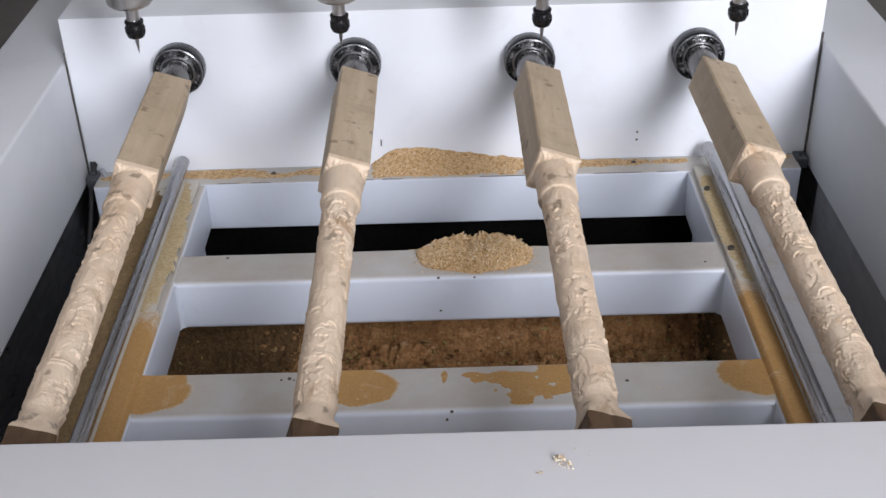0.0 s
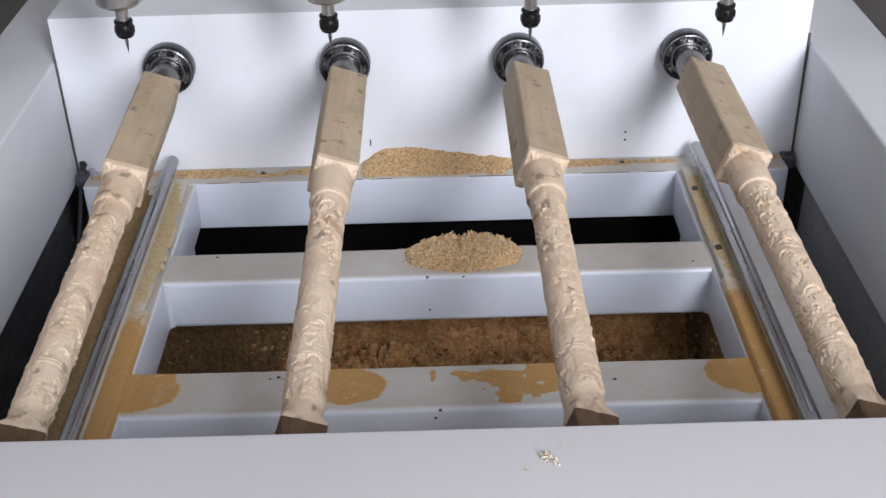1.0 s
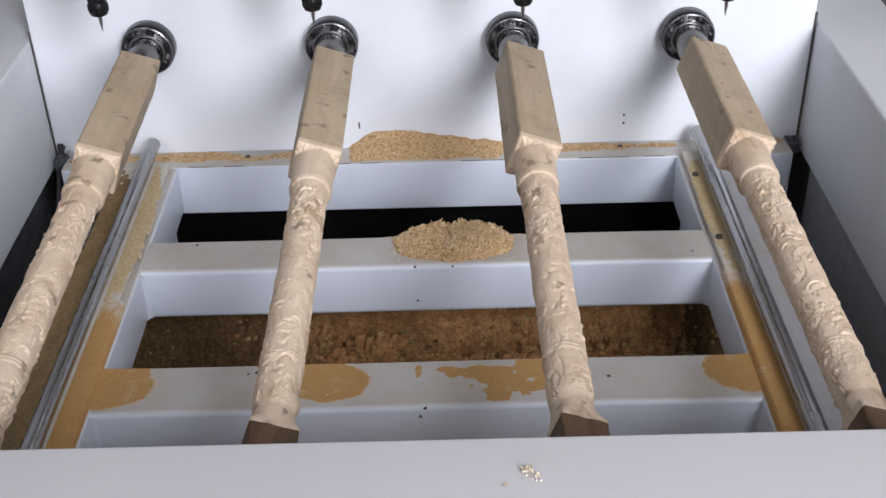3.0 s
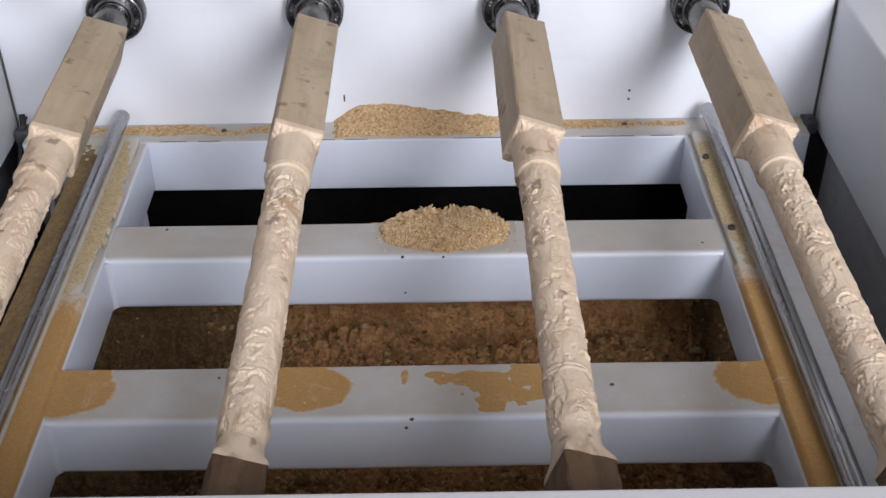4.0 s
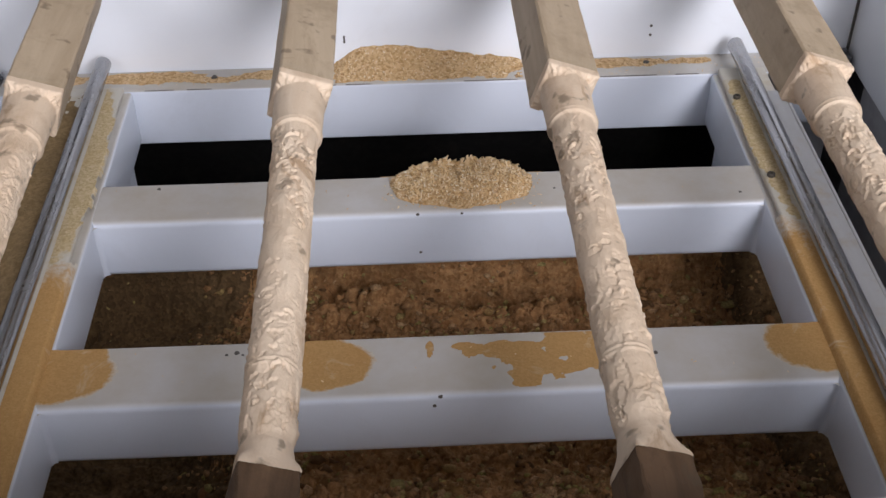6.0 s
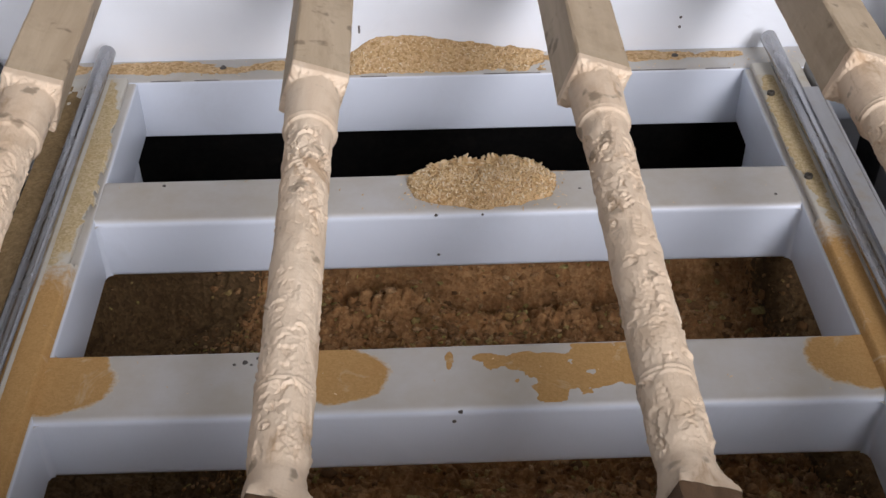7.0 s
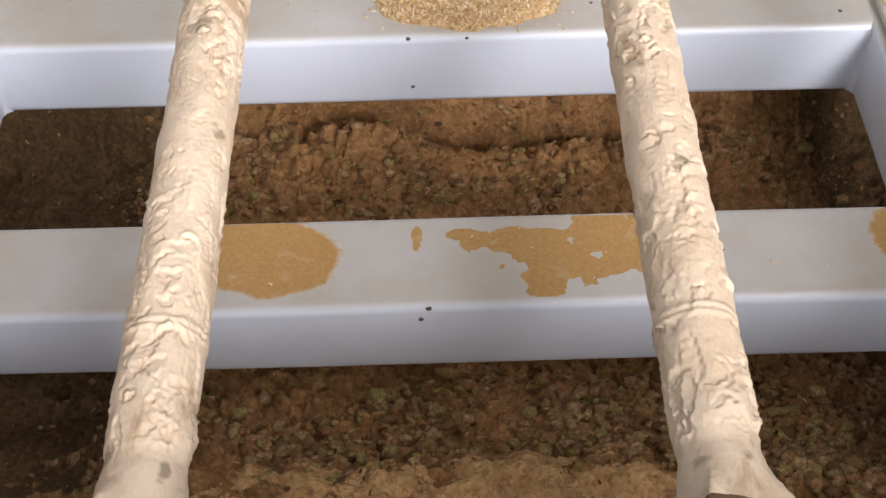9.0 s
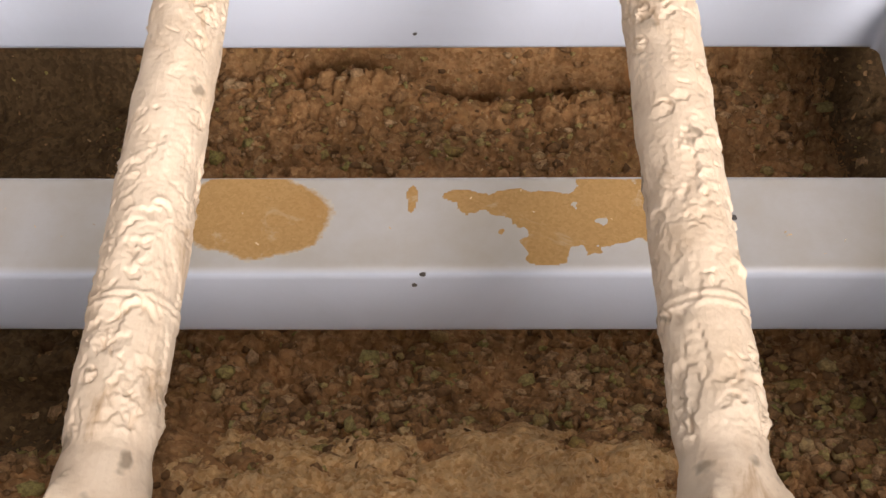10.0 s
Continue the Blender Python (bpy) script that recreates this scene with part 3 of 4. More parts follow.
    # the carving thins out to smooth turned wood between its clusters
    calm = np.array([[noise.noise(Vector((math.cos(t) * 1.1 + 4, math.sin(t) * 1.1, v * 9))) for t in th] for v in y])
    H = -0.0008 + (H + 0.0008) * (0.42 + 0.62 * ramp(calm, -0.30, 0.20))
    carved = ramp(-Y, 0.252, 0.268) * (1 - ramp(-Y, 0.752, 0.766))
    R = R + 0.85 * (H + 0.0008) * carved
    for v0, h in ((-0.668, 0.0012), (-0.674, 0.0012)):
        R += h * np.exp(-((Y - v0) / 0.0022) ** 2)
    R -= 0.0026 * np.exp(-((Y + 0.764) / 0.010) ** 2)
    # large waviness and torn grain
    fuzz = np.array([[noise.noise(Vector((math.cos(t) * 1.6, math.sin(t) * 1.6, v * 38))) for t in th] for v in y])
    torn = np.array([[noise.noise(Vector((math.cos(t) * 9, math.sin(t) * 9, v * 300))) for t in th] for v in y])
    R += 0.0016 * fuzz * carved + 0.00035 * torn
    # shoulders into the square ends, cut unevenly
    edge = 0.004 * fuzz + 0.003 * torn
    w1 = 1 - ramp(-(Y + edge), 0.160, 0.169)
    R = R * (1 - w1) + square * w1
    w2 = ramp(-(Y + edge * 0.9), 0.777, 0.806)
    R = R * (1 - w2) + square * 0.80 * w2 * (1 + 0.02 * torn)
    verts = np.stack([R * np.sin(T), Y, R * np.cos(T)], -1).reshape(-1, 3)
    ny = len(y)
    i, j = np.meshgrid(np.arange(nt), np.arange(ny - 1))
    f = np.stack([j * nt + i, (j + 1) * nt + i, (j + 1) * nt + (i + 1) % nt, j * nt + (i + 1) % nt], -1).reshape(-1, 4)
    return verts.tolist(), f.tolist()


def square_end(y0, y1, a=0.0362, rough=0.0007):
    """A sawn square length with slightly uneven faces and nicked arrises."""
    n = 60
    bm = bmesh.new()
    ring_def = []
    for k in range(4):
        for q in np.linspace(-0.92, 0.92, 7):
            ring_def.append([(q, 1), (1, -q), (-q, -1), (-1, q)][k])
    rings = []
    for j in range(n + 1):
        y = y0 + (y1 - y0) * j / n
        rings.append([bm.verts.new((a * u + rough * noise.noise((u * 3, w * 3, y * 40)), y, a * w + rough * noise.noise((w * 3 + 5, u * 3, y * 40)))) for u, w in ring_def])
    m = len(ring_def)
    for p, q in zip(rings, rings[1:]):
        for i in range(m):
            bm.faces.new((p[i], p[(i + 1) % m], q[(i + 1) % m], q[i]))
    bm.faces.new(rings[0][::-1])
    bm.faces.new(rings[-1])
    bmesh.ops.recalc_face_normals(bm, faces=bm.faces[:])
    return bm


AXES_X, AXIS_Z, TURN = (-0.532, -0.177, 0.173, 0.512), 0.237, 19.0
BILLETS = ((-0.5255, 0), (-0.171, 90), (0.179, 0), (0.517, 180))
billet = thing("wooden_baluster", BILLETS[0][0], 0, 0.239, "half-carved pale pine baluster clamped in a steel chuck", "baluster", "balusters on the lathe")
billet.matrix_basis = pose(BILLETS[0][0], 0, 0.239, 0, TURN, 1.1)
verts, faces = billet_mesh()
me = bpy.data.meshes.new("carved_shaft")
me.from_pydata(verts, [], faces)
me.materials.append(M_CARVED)
me.shade_smooth()
ob = new("carved_shaft", me)
ob.parent = billet
tagged(ob, "freshly carved pale relief shaft")
part("square_end", square_end(0.206, -0.1505), M_RAW, billet, "sawn grey-brown square end")
part("square_end", square_end(-0.8055, FRONT_Y + 0.002, 0.0289, 0.0022), M_END, billet, "dirty square end with painted-in shade")
for x, quarter in BILLETS[1:]:
    copy_thing(billet, pose(x, 0, 0.239, 0, TURN + quarter, 0))

# ---- chucks ----
chuck = thing("chuck", AXES_X[0], WALL_Y, AXIS_Z, "black steel chuck ring with bright rim on the white panel", "chuck", "chucks on the back panel")
part("flange", lathe([(0.0500, 0.0), (0.0515, -0.003), (0.0515, -0.027), (0.0500, -0.0315), (0.0470, -0.0340), (0.0445, -0.0340), (0.0430, -0.0305), (0.0340, -0.0305), (0.0330, -0.034), (0.028, -0.034)], "y", 56), M_BLACK, chuck)
part("rim", lathe([(0.0494, -0.0325), (0.0488, -0.0352), (0.0470, -0.0362), (0.0452, -0.0352), (0.0448, -0.0330)], "y", 56), M_RIM, chuck, "bright worn outer rim")
part("rim", lathe([(0.0355, -0.0330), (0.0355, -0.0395), (0.0345, -0.0405), (0.0315, -0.0405), (0.0310, -0.0330)], "y", 48), M_STEEL, chuck, "bright turned steel rim")
part("hub", lathe([(0.0300, -0.0335), (0.0300, -0.122), (0.0285, -0.126), (0.0240, -0.133), (0.012, -0.1335)], "y", 40), M_HUB, chuck, "turned steel hub")
for k in range(6):
    a = k * math.pi / 3 + 0.3
    bm = box(-0.0080, 0.0080, -0.0400, -0.0300, -0.0046, 0.0046, 0.0022, 2)
    bmesh.ops.transform(bm, matrix=Matrix.Rotation(a, 4, "Y") @ Matrix.Translation((0, 0, 0.0402)), verts=bm.verts[:])
    part("jaw_lug", bm, M_BLACK, chuck)
    a += math.pi / 6
    bm = lathe([(0.0042, -0.0300), (0.0042, -0.0370), (0.0035, -0.0380), (0.0020, -0.0380), (0.0018, -0.0350)], "y", 12, (0.0398 * math.sin(a), 0, 0.0398 * math.cos(a)))
    part("bolt", bm, M_STEEL, chuck, "bright socket-head bolt")
for x in AXES_X[1:]:
    copy_thing(chuck, pose(x, WALL_Y, AXIS_Z, 0, 23 * x, 0))

# ---- router spindles and their gantry ----
TIP_Y, TIP_Z = 0.052, 0.386
router = thing("router_spindle", AXES_X[0], TIP_Y, TIP_Z, "steel router spindle with black collet nut and tapered bit", "router spindle", "router spindles")
part("bit", lathe([(0.0004, 0.0), (0.0028, 0.016), (0.0032, 0.020), (0.0032, 0.034)], "z", 16), M_STEEL, router, "tapered steel engraving bit")
nut = part("collet_nut", lathe([(0.0105, 0.029), (0.0140, 0.031), (0.0162, 0.036), (0.0162, 0.050), (0.0150, 0.0525), (0.0150, 0.055), (0.0162, 0.0565), (0.0162, 0.060), (0.0140, 0.062)], "z", 32), M_BLACK, router, "black collet nut")
for k in range(8):
    a = k * math.pi / 4
    bm = box(-0.0026, 0.0026, -0.0011, 0.0011, 0.038, 0.0495, 0.0005, 1)
    bmesh.ops.transform(bm, matrix=Matrix.Rotation(a, 4, "Z") @ Matrix.Translation((0, 0.0163, 0)), verts=bm.verts[:])
    part("grip", bm, M_BLACK, nut)
part("shaft", lathe([(0.0115, 0.061), (0.0115, 0.090)], "z", 24), M_MOTOR, router)
part("nose", lathe([(0.020, 0.088), (0.034, 0.0895), (0.0395, 0.095), (0.0400, 0.102), (0.0400, 0.115)], "z", 40), M_MOTOR, router, "polished steel nose ring")
part("motor", lathe([(0.0388, 0.1145), (0.0400, 0.117), (0.0400, 0.36), (0.036, 0.37), (0.02, 0.372)], "z", 40), M_MOTOR, router)
for x in AXES_X[1:]:
    copy_thing(router, pose(x, TIP_Y, TIP_Z, 0, 0, 30))
gantry = thing("gantry", 0, TIP_Y, FLANGE_Z, "white steel gantry beam on two floor uprights", "gantry")
part("beam", box(-1.16, 1.16, 0.0425, 0.16, 0.39, 0.52, 0.006, 2), M_PANEL, gantry)
for s in (-1, 1):
    a, b = sorted((s * 1.05, s * 1.15))
    part("upright", box(a, b, 0.05, 0.155, HALL_Z0 - FLANGE_Z + 0.001, 0.3895, 0.005, 2), M_PANEL, gantry)

# ---- sawdust ----
def blob_field(x, y, blobs):
    """How deep a spot lies inside a union of ellipses (cx, cy, rx, ry): positive inside."""
    return max(1 - ((x - cx) / rx) ** 2 - ((y - cy) / ry) ** 2 for cx, cy, rx, ry in blobs)


def dust_patch(label, blobs, area, thick, material, seed, ragged=0.25, z=0.0, fine=40, step=0.0026):
    """A thin film of dust, whose density fades out ragged at its rim."""
    def depth(x, y):
        return blob_field(x, y, blobs) + ragged * wavy(x, y, fine, 4, seed)

    def fn(x, y):
        d = depth(x, y)
        return (z(x) if callable(z) else z) + 0.00025 + min(thick * 0.4, max(0.0, d * 0.001)) + (0.0001 * wavy(x, y, 160, 2, seed) if d > 0.1 else 0)
    v, f = height_sheet(*area, step, fn)
    dens = [depth(x, y) for x, y, _ in v]
    keep = [q for q in f if min(dens[i] for i in q) > -0.04]
    ob = stuff("sawdust", v, keep, material, label, "sawdust")
    ob.data.attributes.new("dust_depth", "FLOAT", "POINT").data.foreach_set("value", dens)
    return ob


T0 = -0.001
def fillet(x):
    """From the beam's top up over the edge of the rail's base."""
    q = min(1.0, max(0.0, (abs(x) - 0.5040) / 0.005))
    return 0.012 * q * q * (3 - 2 * q)


dust_patch("ochre fine sawdust caked on the corner of the bed", [(-0.505, -0.412, 0.094, 0.056), (-0.47, -0.402, 0.048, 0.058)], (-0.5085, -0.400, -0.4655, -0.3685), 0.0016, M_DUST, 3.1, 0.12, lambda x: T0 + 0.0012 * min(1.0, max(0.0, (-x - 0.490) / 0.008)))
dust_patch("thin ochre sawdust film in an oval patch", [(-0.150, -0.412, 0.068, 0.048), (-0.165, -0.39, 0.05, 0.035)], (-0.235, -0.07, -0.4655, -0.3685), 0.0012, M_DUST, 7.7, 0.16, T0)
dust_patch("thin ragged ochre sawdust film", [(0.125, -0.425, 0.055, 0.030), (0.108, -0.447, 0.020, 0.026), (0.180, -0.398, 0.055, 0.044), (0.085, -0.398, 0.045, 0.018), (0.035, -0.388, 0.018, 0.007), (-0.012, -0.392, 0.006, 0.016)], (-0.03, 0.245, -0.4655, -0.3685), 0.0012, M_DUST, 9.4, 0.75, T0, 55, 0.0018)
dust_patch("ochre fine sawdust caked on the corner of the bed", [(0.510, -0.405, 0.090, 0.056)], (0.41, 0.5085, -0.4655, -0.3685), 0.0016, M_DUST, 12.3, 0.14, lambda x: T0 + 0.0012 * min(1.0, max(0.0, (x - 0.490) / 0.008)))
dust_patch("ochre fine sawdust caked along the side beam", [(-0.52, -0.62, 0.09, 0.42)], (-0.5405, -0.5035, -0.93, -0.18), 0.0012, M_DUST, 5.2, 0.10, fillet)
dust_patch("ochre fine sawdust caked along the side beam", [(0.52, -0.62, 0.09, 0.46)], (0.5035, 0.5385, -0.93, -0.13), 0.0012, M_DUST, 14.8, 0.12, fillet)
dust_patch("fine sawdust caked on the rail base, shade painted into its brown", [(-0.590, -0.50, 0.09, 0.74)], (-0.6125, -0.566, -0.93, 0.24), 0.0012, M_BANK, 28.6, 0.25, 0.012)


def bank_height(x, y):
    """Dust heaped against the outer side of the shaft, deeper towards the front."""
    q = min(1.0, max(0.0, (-0.02 - y) / 0.30))
    u = min(1.0, max(0.0, (x + 0.612) / 0.046))
    return 0.0118 + (0.003 + 0.016 * q) * u * u * (3 - 2 * u) * (1 + 0.12 * wavy(x, y, 26, 3, 4.4)) * q + 0.0004 * wavy(x, y, 190, 2, 1.0)


stuff("sawdust_bank", *height_sheet(-0.611, -0.5610, -0.93, -0.02, 0.003, bank_height), M_BANK, "brown sawdust heaped against the steel rail", "sawdust")
dust_patch("pale dust along the rail base", [(-0.535, 0.02, 0.030, 0.235)], (-0.540, -0.5035, -0.235, 0.262), 0.0012, M_FILM, 16.1, 0.4, fillet)
dust_patch("pale dust along the rail base", [(0.528, 0.05, 0.020, 0.20)], (0.508, 0.5375, -0.165, 0.262), 0.0012, M_FILM, 17.6, 0.75, fillet)
dust_patch("thin dust film on the far beam", [(-0.48, 0.312, 0.10, 0.022), (-0.37, 0.30, 0.05, 0.012), (-0.27, 0.31, 0.07, 0.016), (0.30, 0.315, 0.16, 0.018), (0.47, 0.315, 0.05, 0.012), (-0.66, 0.31, 0.08, 0.025), (0.68, 0.32, 0.05, 0.015)], (-0.73, 0.73, 0.273, 0.338), 0.0035, M_STREAK, 21.3, 0.55, T0)


def pile_height(x, y):
    """The heap on the first cross beam, over its top."""
    d = blob_field(x, y, [(0.052, -0.034, 0.112, 0.058), (0.055, -0.02, 0.10, 0.07)]) + 0.16 * wavy(x, y, 35, 4, 2.2)
    h = 0.037 * max(0.0, d) ** 0.75 * (1 - 0.22 * math.exp(-((x - 0.040 - 0.3 * (y + 0.04)) / 0.013) ** 2))
    h *= min(1.0, max(0.0, (-0.0035 - y) / 0.010)) ** 0.5
    return h + 0.0016 * wavy(x, y, 260, 3, 8.0) * (1 if d > 0.05 else 0)


rng = random.Random(21)
pile = stuff("sawdust_pile", *height_sheet(-0.075, 0.175, -0.094, -0.0035, 0.0022, lambda x, y: T0 - 0.0012 + pile_height(x, y)), M_CHIPS, "small heap of fresh pale wood chips", "sawdust")
spots = []
while len(spots) < 4600:
    x, y = rng.uniform(-0.072, 0.172), rng.uniform(-0.095, -0.004)
    h = pile_height(x, y)
    if h > 0.0022 and (y < 0.004 or h > 0.012):
        spots.append((x, y, T0 + h - 0.0006))
    elif y < -0.012 and h <= 0.002 and rng.random() < 0.03:
        spots.append((x, y, T0 + 0.0004))
stuff("wood_flakes", *flakes(rng, spots, 0.0046), M_FLAKE, "", "", pile)
spots = []
while len(spots) < 130:
    x, y = rng.uniform(-0.04, 0.14), rng.uniform(-0.03, -0.008)
    h = pile_height(x, y)
    if h > 0.016:
        spots.append((x, y, T0 + h + rng.uniform(-0.001, 0.002)))
spots.append((0.094, -0.012, T0 + pile_height(0.094, -0.012) + 0.004))
stuff("wood_flakes", *flakes(rng, spots, 0.0105), M_FLAKE, "", "", pile)


def wall_pile_height(x, y):
    """The low drift against the back panel."""
    q = (x + 0.16) / 0.335
    if not 0 < q < 1:
        return 0.0
    crest = (0.038 * min(1.0, q / 0.16) ** 0.8 if q < 0.35 else 0.038 - 0.026 * min(1, (q - 0.35) / 0.45)) * min(1.0, (1 - q) / 0.15)
    slope = (y - 0.277) / (WALL_Y - 0.277)
    return max(0.0, crest * slope + 0.004 * wavy(x, y, 45, 4, 6.6)) + 0.001 * wavy(x, y, 260, 3, 3.0)


drift = stuff("sawdust_drift", *height_sheet(-0.165, 0.180, 0.276, WALL_Y - 0.001, 0.0024, lambda x, y: T0 - 0.001 + wall_pile_height(x, y)), M_CHIPS, "low drift of orange-brown sawdust against the back panel", "sawdust")
spots = []
while len(spots) < 1500:
    x, y = rng.uniform(-0.16, 0.175), rng.uniform(0.277, WALL_Y - 0.003)
    h = wall_pile_height(x, y)
    if h > 0.002:
        spots.append((x, y, T0 + h - 0.0012))
stuff("wood_flakes", *flakes(rng, spots, 0.0042), M_FLAKE, "", "", drift)


def heap_height(x, y):
    """The damp sawdust that fills the tray under the second and third openings."""
    h = -0.252 + 0.012 * wavy(x, y, 5, 3, 1.3) + 0.009 * wavy(x, y, 22, 3, 4.1)
    h += 0.115 / (1 + math.exp(-(y - 0.045) * 55))
    h += 0.040 * math.exp(-((x + 0.105) / 0.080) ** 2 - ((y + 0.050) / 0.022) ** 2)
    h -= 0.100 * math.exp(-((y - 0.004 + 0.012 * wavy(x, 0.3, 8, 2)) / 0.026) ** 2) * (1 / (1 + math.exp(-(x + 0.13) * 40))) * (1 / (1 + math.exp((x - 0.30) * 30)))
    h += 0.150 / (1 + math.exp((y + 0.545) * 30))
    # it has slumped towards the ends of the tray
    left, right = min(1.0, max(0.0, (-x - 0.24) / 0.22)), min(1.0, max(0.0, (x - 0.36) / 0.16))
    h -= (0.07 if y > -0.40 else 0.10) * left * left * (3 - 2 * left) * (1 - 0.75 / (1 + math.exp(-(y - 0.03) * 70))) / (1 + math.exp(-(y + 0.57) * 60)) + 0.05 * right * right
    p = Vector((x * 38 + 0.35 * wavy(x, y, 50, 2, 3.3), y * 44 + 0.35 * wavy(x, y, 50, 2, 8.3), 0.4))
    d = noise.voronoi(p)[0]
    clod = math.tanh((d[1] - d[0]) * 4.5) + 0.16 * noise.cell(p * 0.9)
    q = noise.voronoi(p * 2.7)[0]
    grit = math.tanh((q[1] - q[0]) * 3.0)
    rugged = 0.36 + 0.48 * min(1.0, max(0.0, 0.5 + 1.2 * wavy(x, y, 7, 2, 9.9)))
    h -= 0.030 * max(0.0, wavy(x, y, 30, 3, 61.0) - 0.28)
    rugged *= (1 - 0.65 / (1 + math.exp(-(y - 0.035) * 90))) * (1 - 0.6 * left) * (1 - 0.3 * right)
    return h + rugged * (0.0280 * clod + 0.0120 * grit) + 0.0012 * wavy(x, y, 260, 2, 5.5)


v, f = height_sheet(-0.612, 0.612, -0.93, 0.112, 0.0030, heap_height)
heap = stuff("sawdust_heap", v, f, M_HEAP, "damp brown sawdust filling the chip tray", "sawdust")


def clods(rng, spots):
    """Small uneven lumps of caked sawdust at spots (x, y, z, size), half sunk in."""
    ball = bmesh.new()
    bmesh.ops.create_icosphere(ball, subdivisions=1, radius=1)
    unit = [v.co.copy() for v in ball.verts]
    tris = [[v.index for v in f.verts] for f in ball.faces]
    ball.free()
    shapes = []
    for k in range(14):
        o = Vector((k * 7.7, 3.1, -k))
        shapes.append([p * (1 + 0.8 * noise.noise(p * 1.3 + o) + 0.5 * noise.noise(p * 2.7 + o)) for p in unit])
    verts, faces = [], []
    for x, y, z, r in spots:
        turn = Matrix.Rotation(rng.uniform(0, 6.28), 3, "Z") @ Matrix.Rotation(rng.uniform(0, 6.28), 3, "X")
        wide, low = rng.uniform(0.8, 1.5), rng.uniform(0.6, 0.95)
        i = len(verts)
        for p in rng.choice(shapes):
            p = turn @ p
            verts.append((x + r * wide * p.x, y + r * p.y, z + r * low * p.z))
        faces += [[i + a for a in t] for t in tris]
    return verts, faces


spots = []
while len(spots) < 7500:
    x, y = rng.uniform(-0.56, 0.57), rng.uniform(-0.66, 0.075) if rng.random() < 0.6 else rng.uniform(-0.60, -0.42)
    cover = 0.5 + 0.9 * wavy(x, y, 11, 3, 17.0)
    if -0.34 < y < -0.17 or (y < -0.535 and -0.36 < x < 0.24 and rng.random() < 0.6) or x < -0.40 and rng.random() < 0.7 or rng.random() > cover * (0.45 if y > 0.035 else 1.0):
        continue
    r = min(0.0095, (0.0030 if y < -0.38 or x > 0.22 else 0.0027) * math.exp(abs(rng.gauss(0, 0.52))))
    spots.append((x, y, heap_height(x, y) + r * rng.uniform(-0.30, 0.28), r))
stuff("sawdust_clods", *clods(rng, spots), M_CLOD, "", "", heap)
spots = []
while len(spots) < 1500:
    x, y = rng.uniform(-0.22, 0.44), rng.uniform(-0.78, 0.03)
    spots.append((x, y, heap_height(x, y) - 0.0008))
stuff("wood_flakes", *flakes(rng, spots, 0.0060), M_FLAKE_OLD, "", "", heap)


def mound_height(x, y):
    """Loose sawdust over the damp heap's front, with light painted into its pale colour."""
    q = blob_field(x, y, [(0.02, -0.70, 0.26, 0.155), (0.06, -0.66, 0.20, 0.125)]) + 0.85 * wavy(x, y, 22, 4, 31.0)
    return heap_height(x, y) * 0.55 + 0.45 * smooth_heap(x, y) + 0.022 * min(1.0, q) - 0.001


def smooth_heap(x, y):
    return sum(heap_height(x + a, y + b) for a, b in ((0.012, 0), (-0.012, 0), (0, 0.012), (0, -0.012), (0, 0))) / 5


def shaded_end_height(x, y):
    """Sawdust at the two ends of the tray, shade painted into its colour."""
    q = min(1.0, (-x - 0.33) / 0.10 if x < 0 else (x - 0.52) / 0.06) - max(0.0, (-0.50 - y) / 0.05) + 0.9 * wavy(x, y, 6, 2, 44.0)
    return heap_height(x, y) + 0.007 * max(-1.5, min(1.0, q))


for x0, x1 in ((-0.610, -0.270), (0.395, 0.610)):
    stuff("damp_sawdust", *height_sheet(x0, x1, -0.60, 0.111, 0.0034, shaded_end_height), M_SHADED_END, "dark oil-stained sawdust at the end of the chip tray", "sawdust")
mound = stuff("sawdust_mound", *height_sheet(-0.58, 0.33, -0.735, -0.485, 0.0034, mound_height), M_MOUND, "loose pale beige sawdust spilled over the damp heap", "sawdust")

# scattered crumbs on the beam tops, and the clump on the front cover
spots = [(rng.uniform(-0.49, 0.49), rng.uniform(-0.46, -0.37), T0 + 0.0004) for _ in range(26)]
spots += [(rng.uniform(-0.49, 0.49), rng.uniform(-0.09, -0.012), T0 + 0.0004) for _ in range(26)]
spots += [(rng.uniform(-0.72, 0.72), rng.uniform(0.275, 0.335), T0 + 0.0008) for _ in range(260)]
stuff("wood_crumbs", *flakes(rng, spots, 0.0032), M_FLAKE, "scattered small pale wood crumbs on the bed", "wood crumbs")
spots = []
for cx, cy, r, n in ((0.107, -0.995, 0.0042, 70), (0.116, -1.004, 0.0022, 16), (0.086, -1.014, 0.0012, 4), (0.125, -0.982, 0.0008, 2), (0.138, -0.989, 0.0008, 2)):
    for _ in range(n):
        a, q = rng.uniform(0, 6.28), abs(rng.gauss(0, 1))
        spots.append((cx + r * q * math.cos(a), cy + r * q * math.sin(a), FRONT_Z + 0.0010 + max(0, 0.005 - 0.003 * q)))
stuff("sawdust_clump", *flakes(rng, spots, 0.0034), M_FLAKE_PALE, "tiny clump of pale wood chips on the front cover", "sawdust")


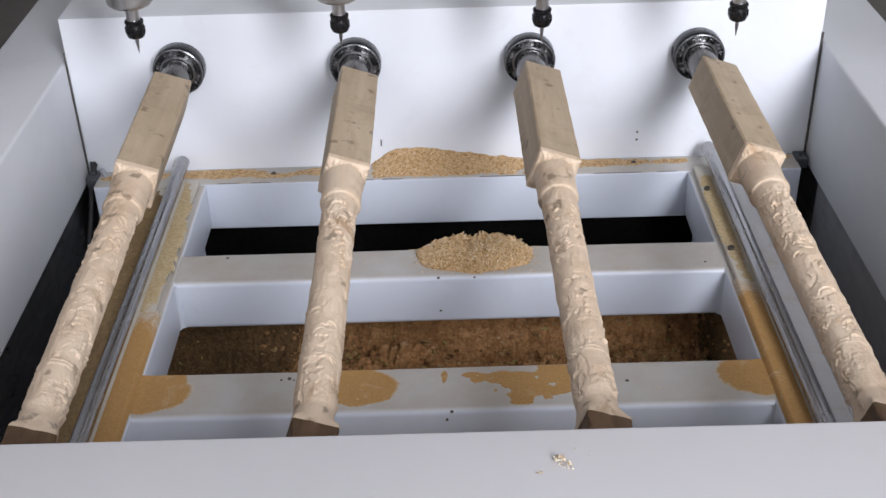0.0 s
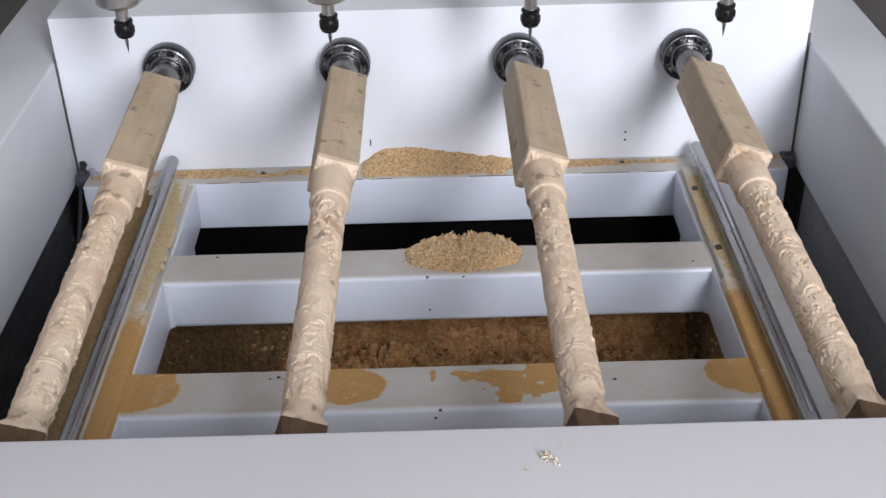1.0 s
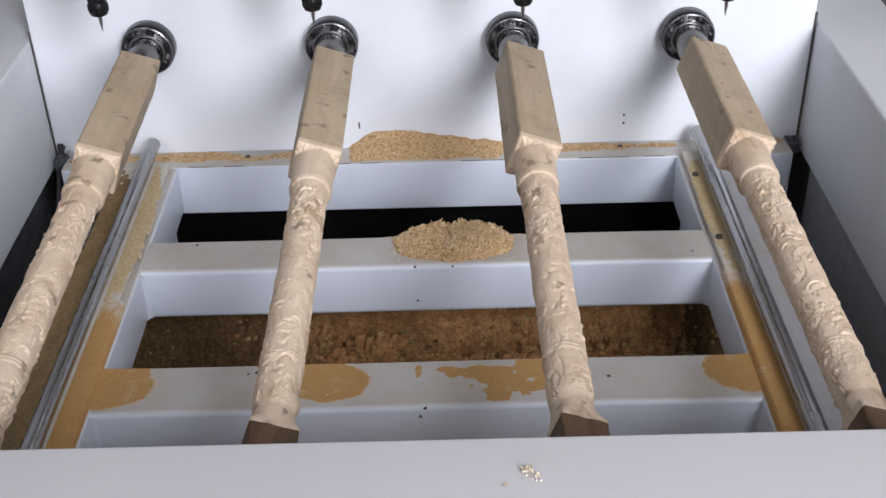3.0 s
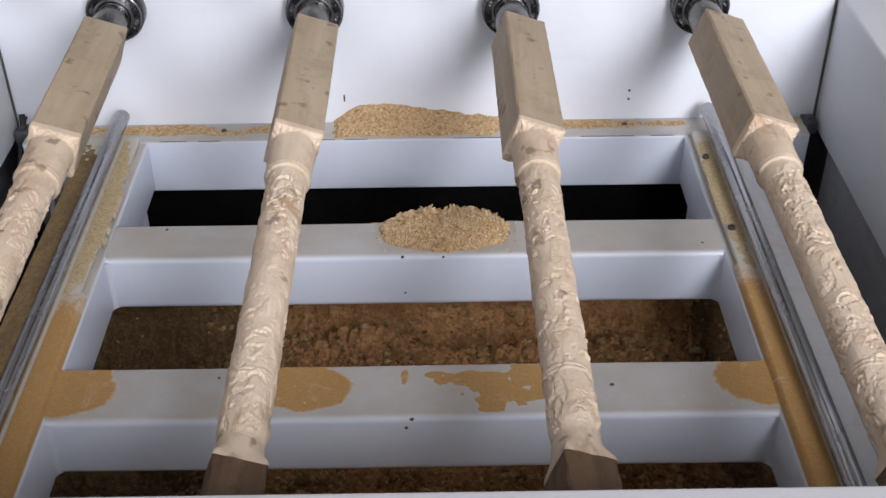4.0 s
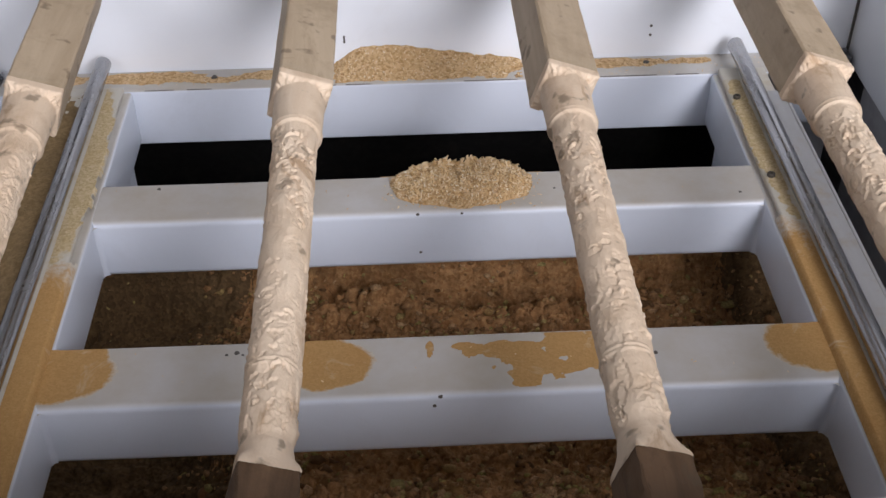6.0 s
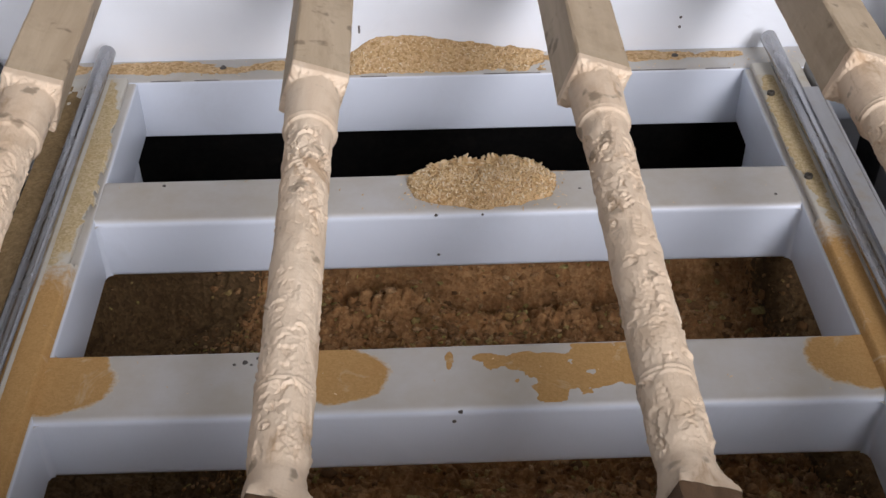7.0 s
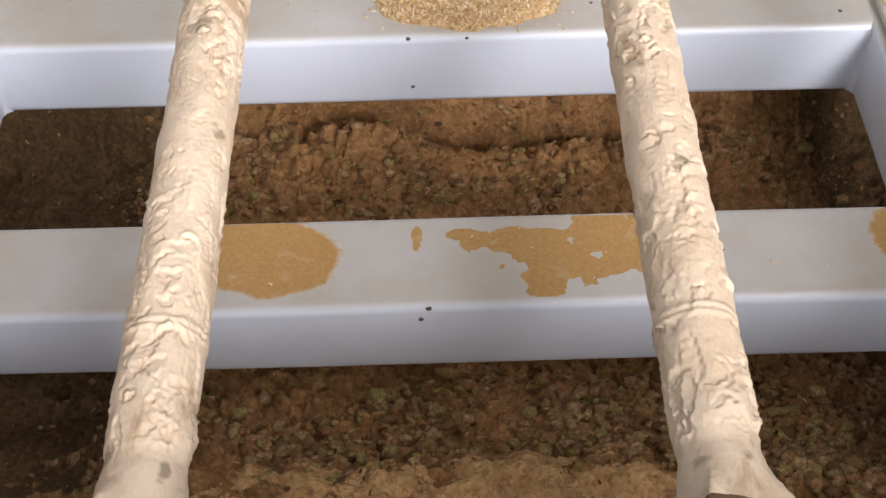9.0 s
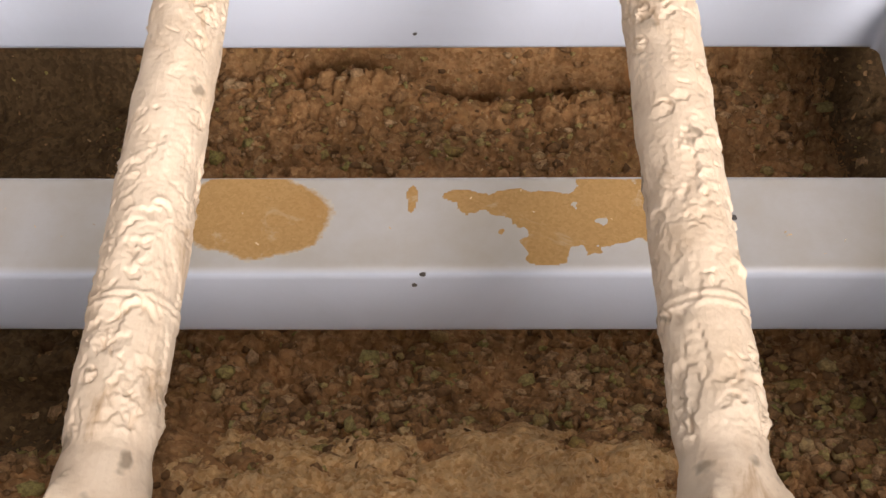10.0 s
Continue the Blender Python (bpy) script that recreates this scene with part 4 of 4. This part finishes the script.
def speck(x, y, z, r, seed, facing="z"):
    """A dark crumb of dried grease."""
    bm = bmesh.new()
    bmesh.ops.create_icosphere(bm, subdivisions=2, radius=1)
    for v in bm.verts:
        k = 1 + 0.4 * noise.noise(v.co * 1.7 + Vector((seed, 0, 0)))
        v.co = Vector((v.co.x * r * k, v.co.y * r * k * (0.4 if facing == "y" else 1), v.co.z * r * k * (1 if facing == "y" else 0.4)))
    bmesh.ops.translate(bm, vec=(x, y, z), verts=bm.verts[:])
    solid("grease_speck", bm, M_SEAM, "small dark speck of grease on the bed", "speck", group="grease specks")


for i, (x, y, z, r, d) in enumerate(((-0.001, -0.4715, -0.006, 0.0032, "y"), (-0.009, -0.4735, -0.020, 0.0026, "y"), (0.279, -0.413, T0, 0.0036, "z"), (-0.017, -0.1015, -0.076, 0.0024, "y"),
                                  (0.19, -0.05, T0, 0.0024, "z"), (-0.415, -0.018, T0, 0.0028, "z"), (0.47, -0.075, T0, 0.0024, "z"),
                                  (-0.02, -0.100, -0.004, 0.0026, "y"), (0.046, -0.100, -0.005, 0.0022, "y"), (-0.365, 0.306, 0.001, 0.0055, "z"), (0.395, 0.312, 0.001, 0.0055, "z"),
                                  (-0.262, -0.385, T0, 0.0034, "z"), (-0.246, -0.378, T0, 0.0028, "z"), (-0.275, -0.388, T0, 0.0022, "z"), (-0.254, -0.389, T0, 0.0018, "z"))):
    speck(x, y, z, r, i * 3.3, d)

# ---- cables in the corner beside the bed ----
solid("cable", tube([(-0.748, 0.330, 0.028), (-0.746, 0.318, 0.0), (-0.742, 0.300, -0.05), (-0.738, 0.24, -0.15), (-0.728, 0.10, -0.24), (-0.72, -0.1, -0.322)], 0.006), M_RUBBER, "black rubber cable hanging in the bed corner", "cable")
solid("cable", tube([(-0.744, 0.334, 0.022), (-0.752, 0.31, -0.01), (-0.756, 0.25, -0.09), (-0.752, 0.10, -0.20), (-0.745, -0.15, -0.322)], 0.005), M_RUBBER, "thin black rubber cable beside the side panel", "cable")
solid("hose", tube([(-0.735, 0.334, 0.004), (-0.722, 0.318, -0.004), (-0.706, 0.285, -0.028), (-0.694, 0.25, -0.06), (-0.675, 0.16, -0.16), (-0.665, 0.05, -0.325)], 0.0065), M_GREY, "grey plastic hose curving down behind the bed", "hose")
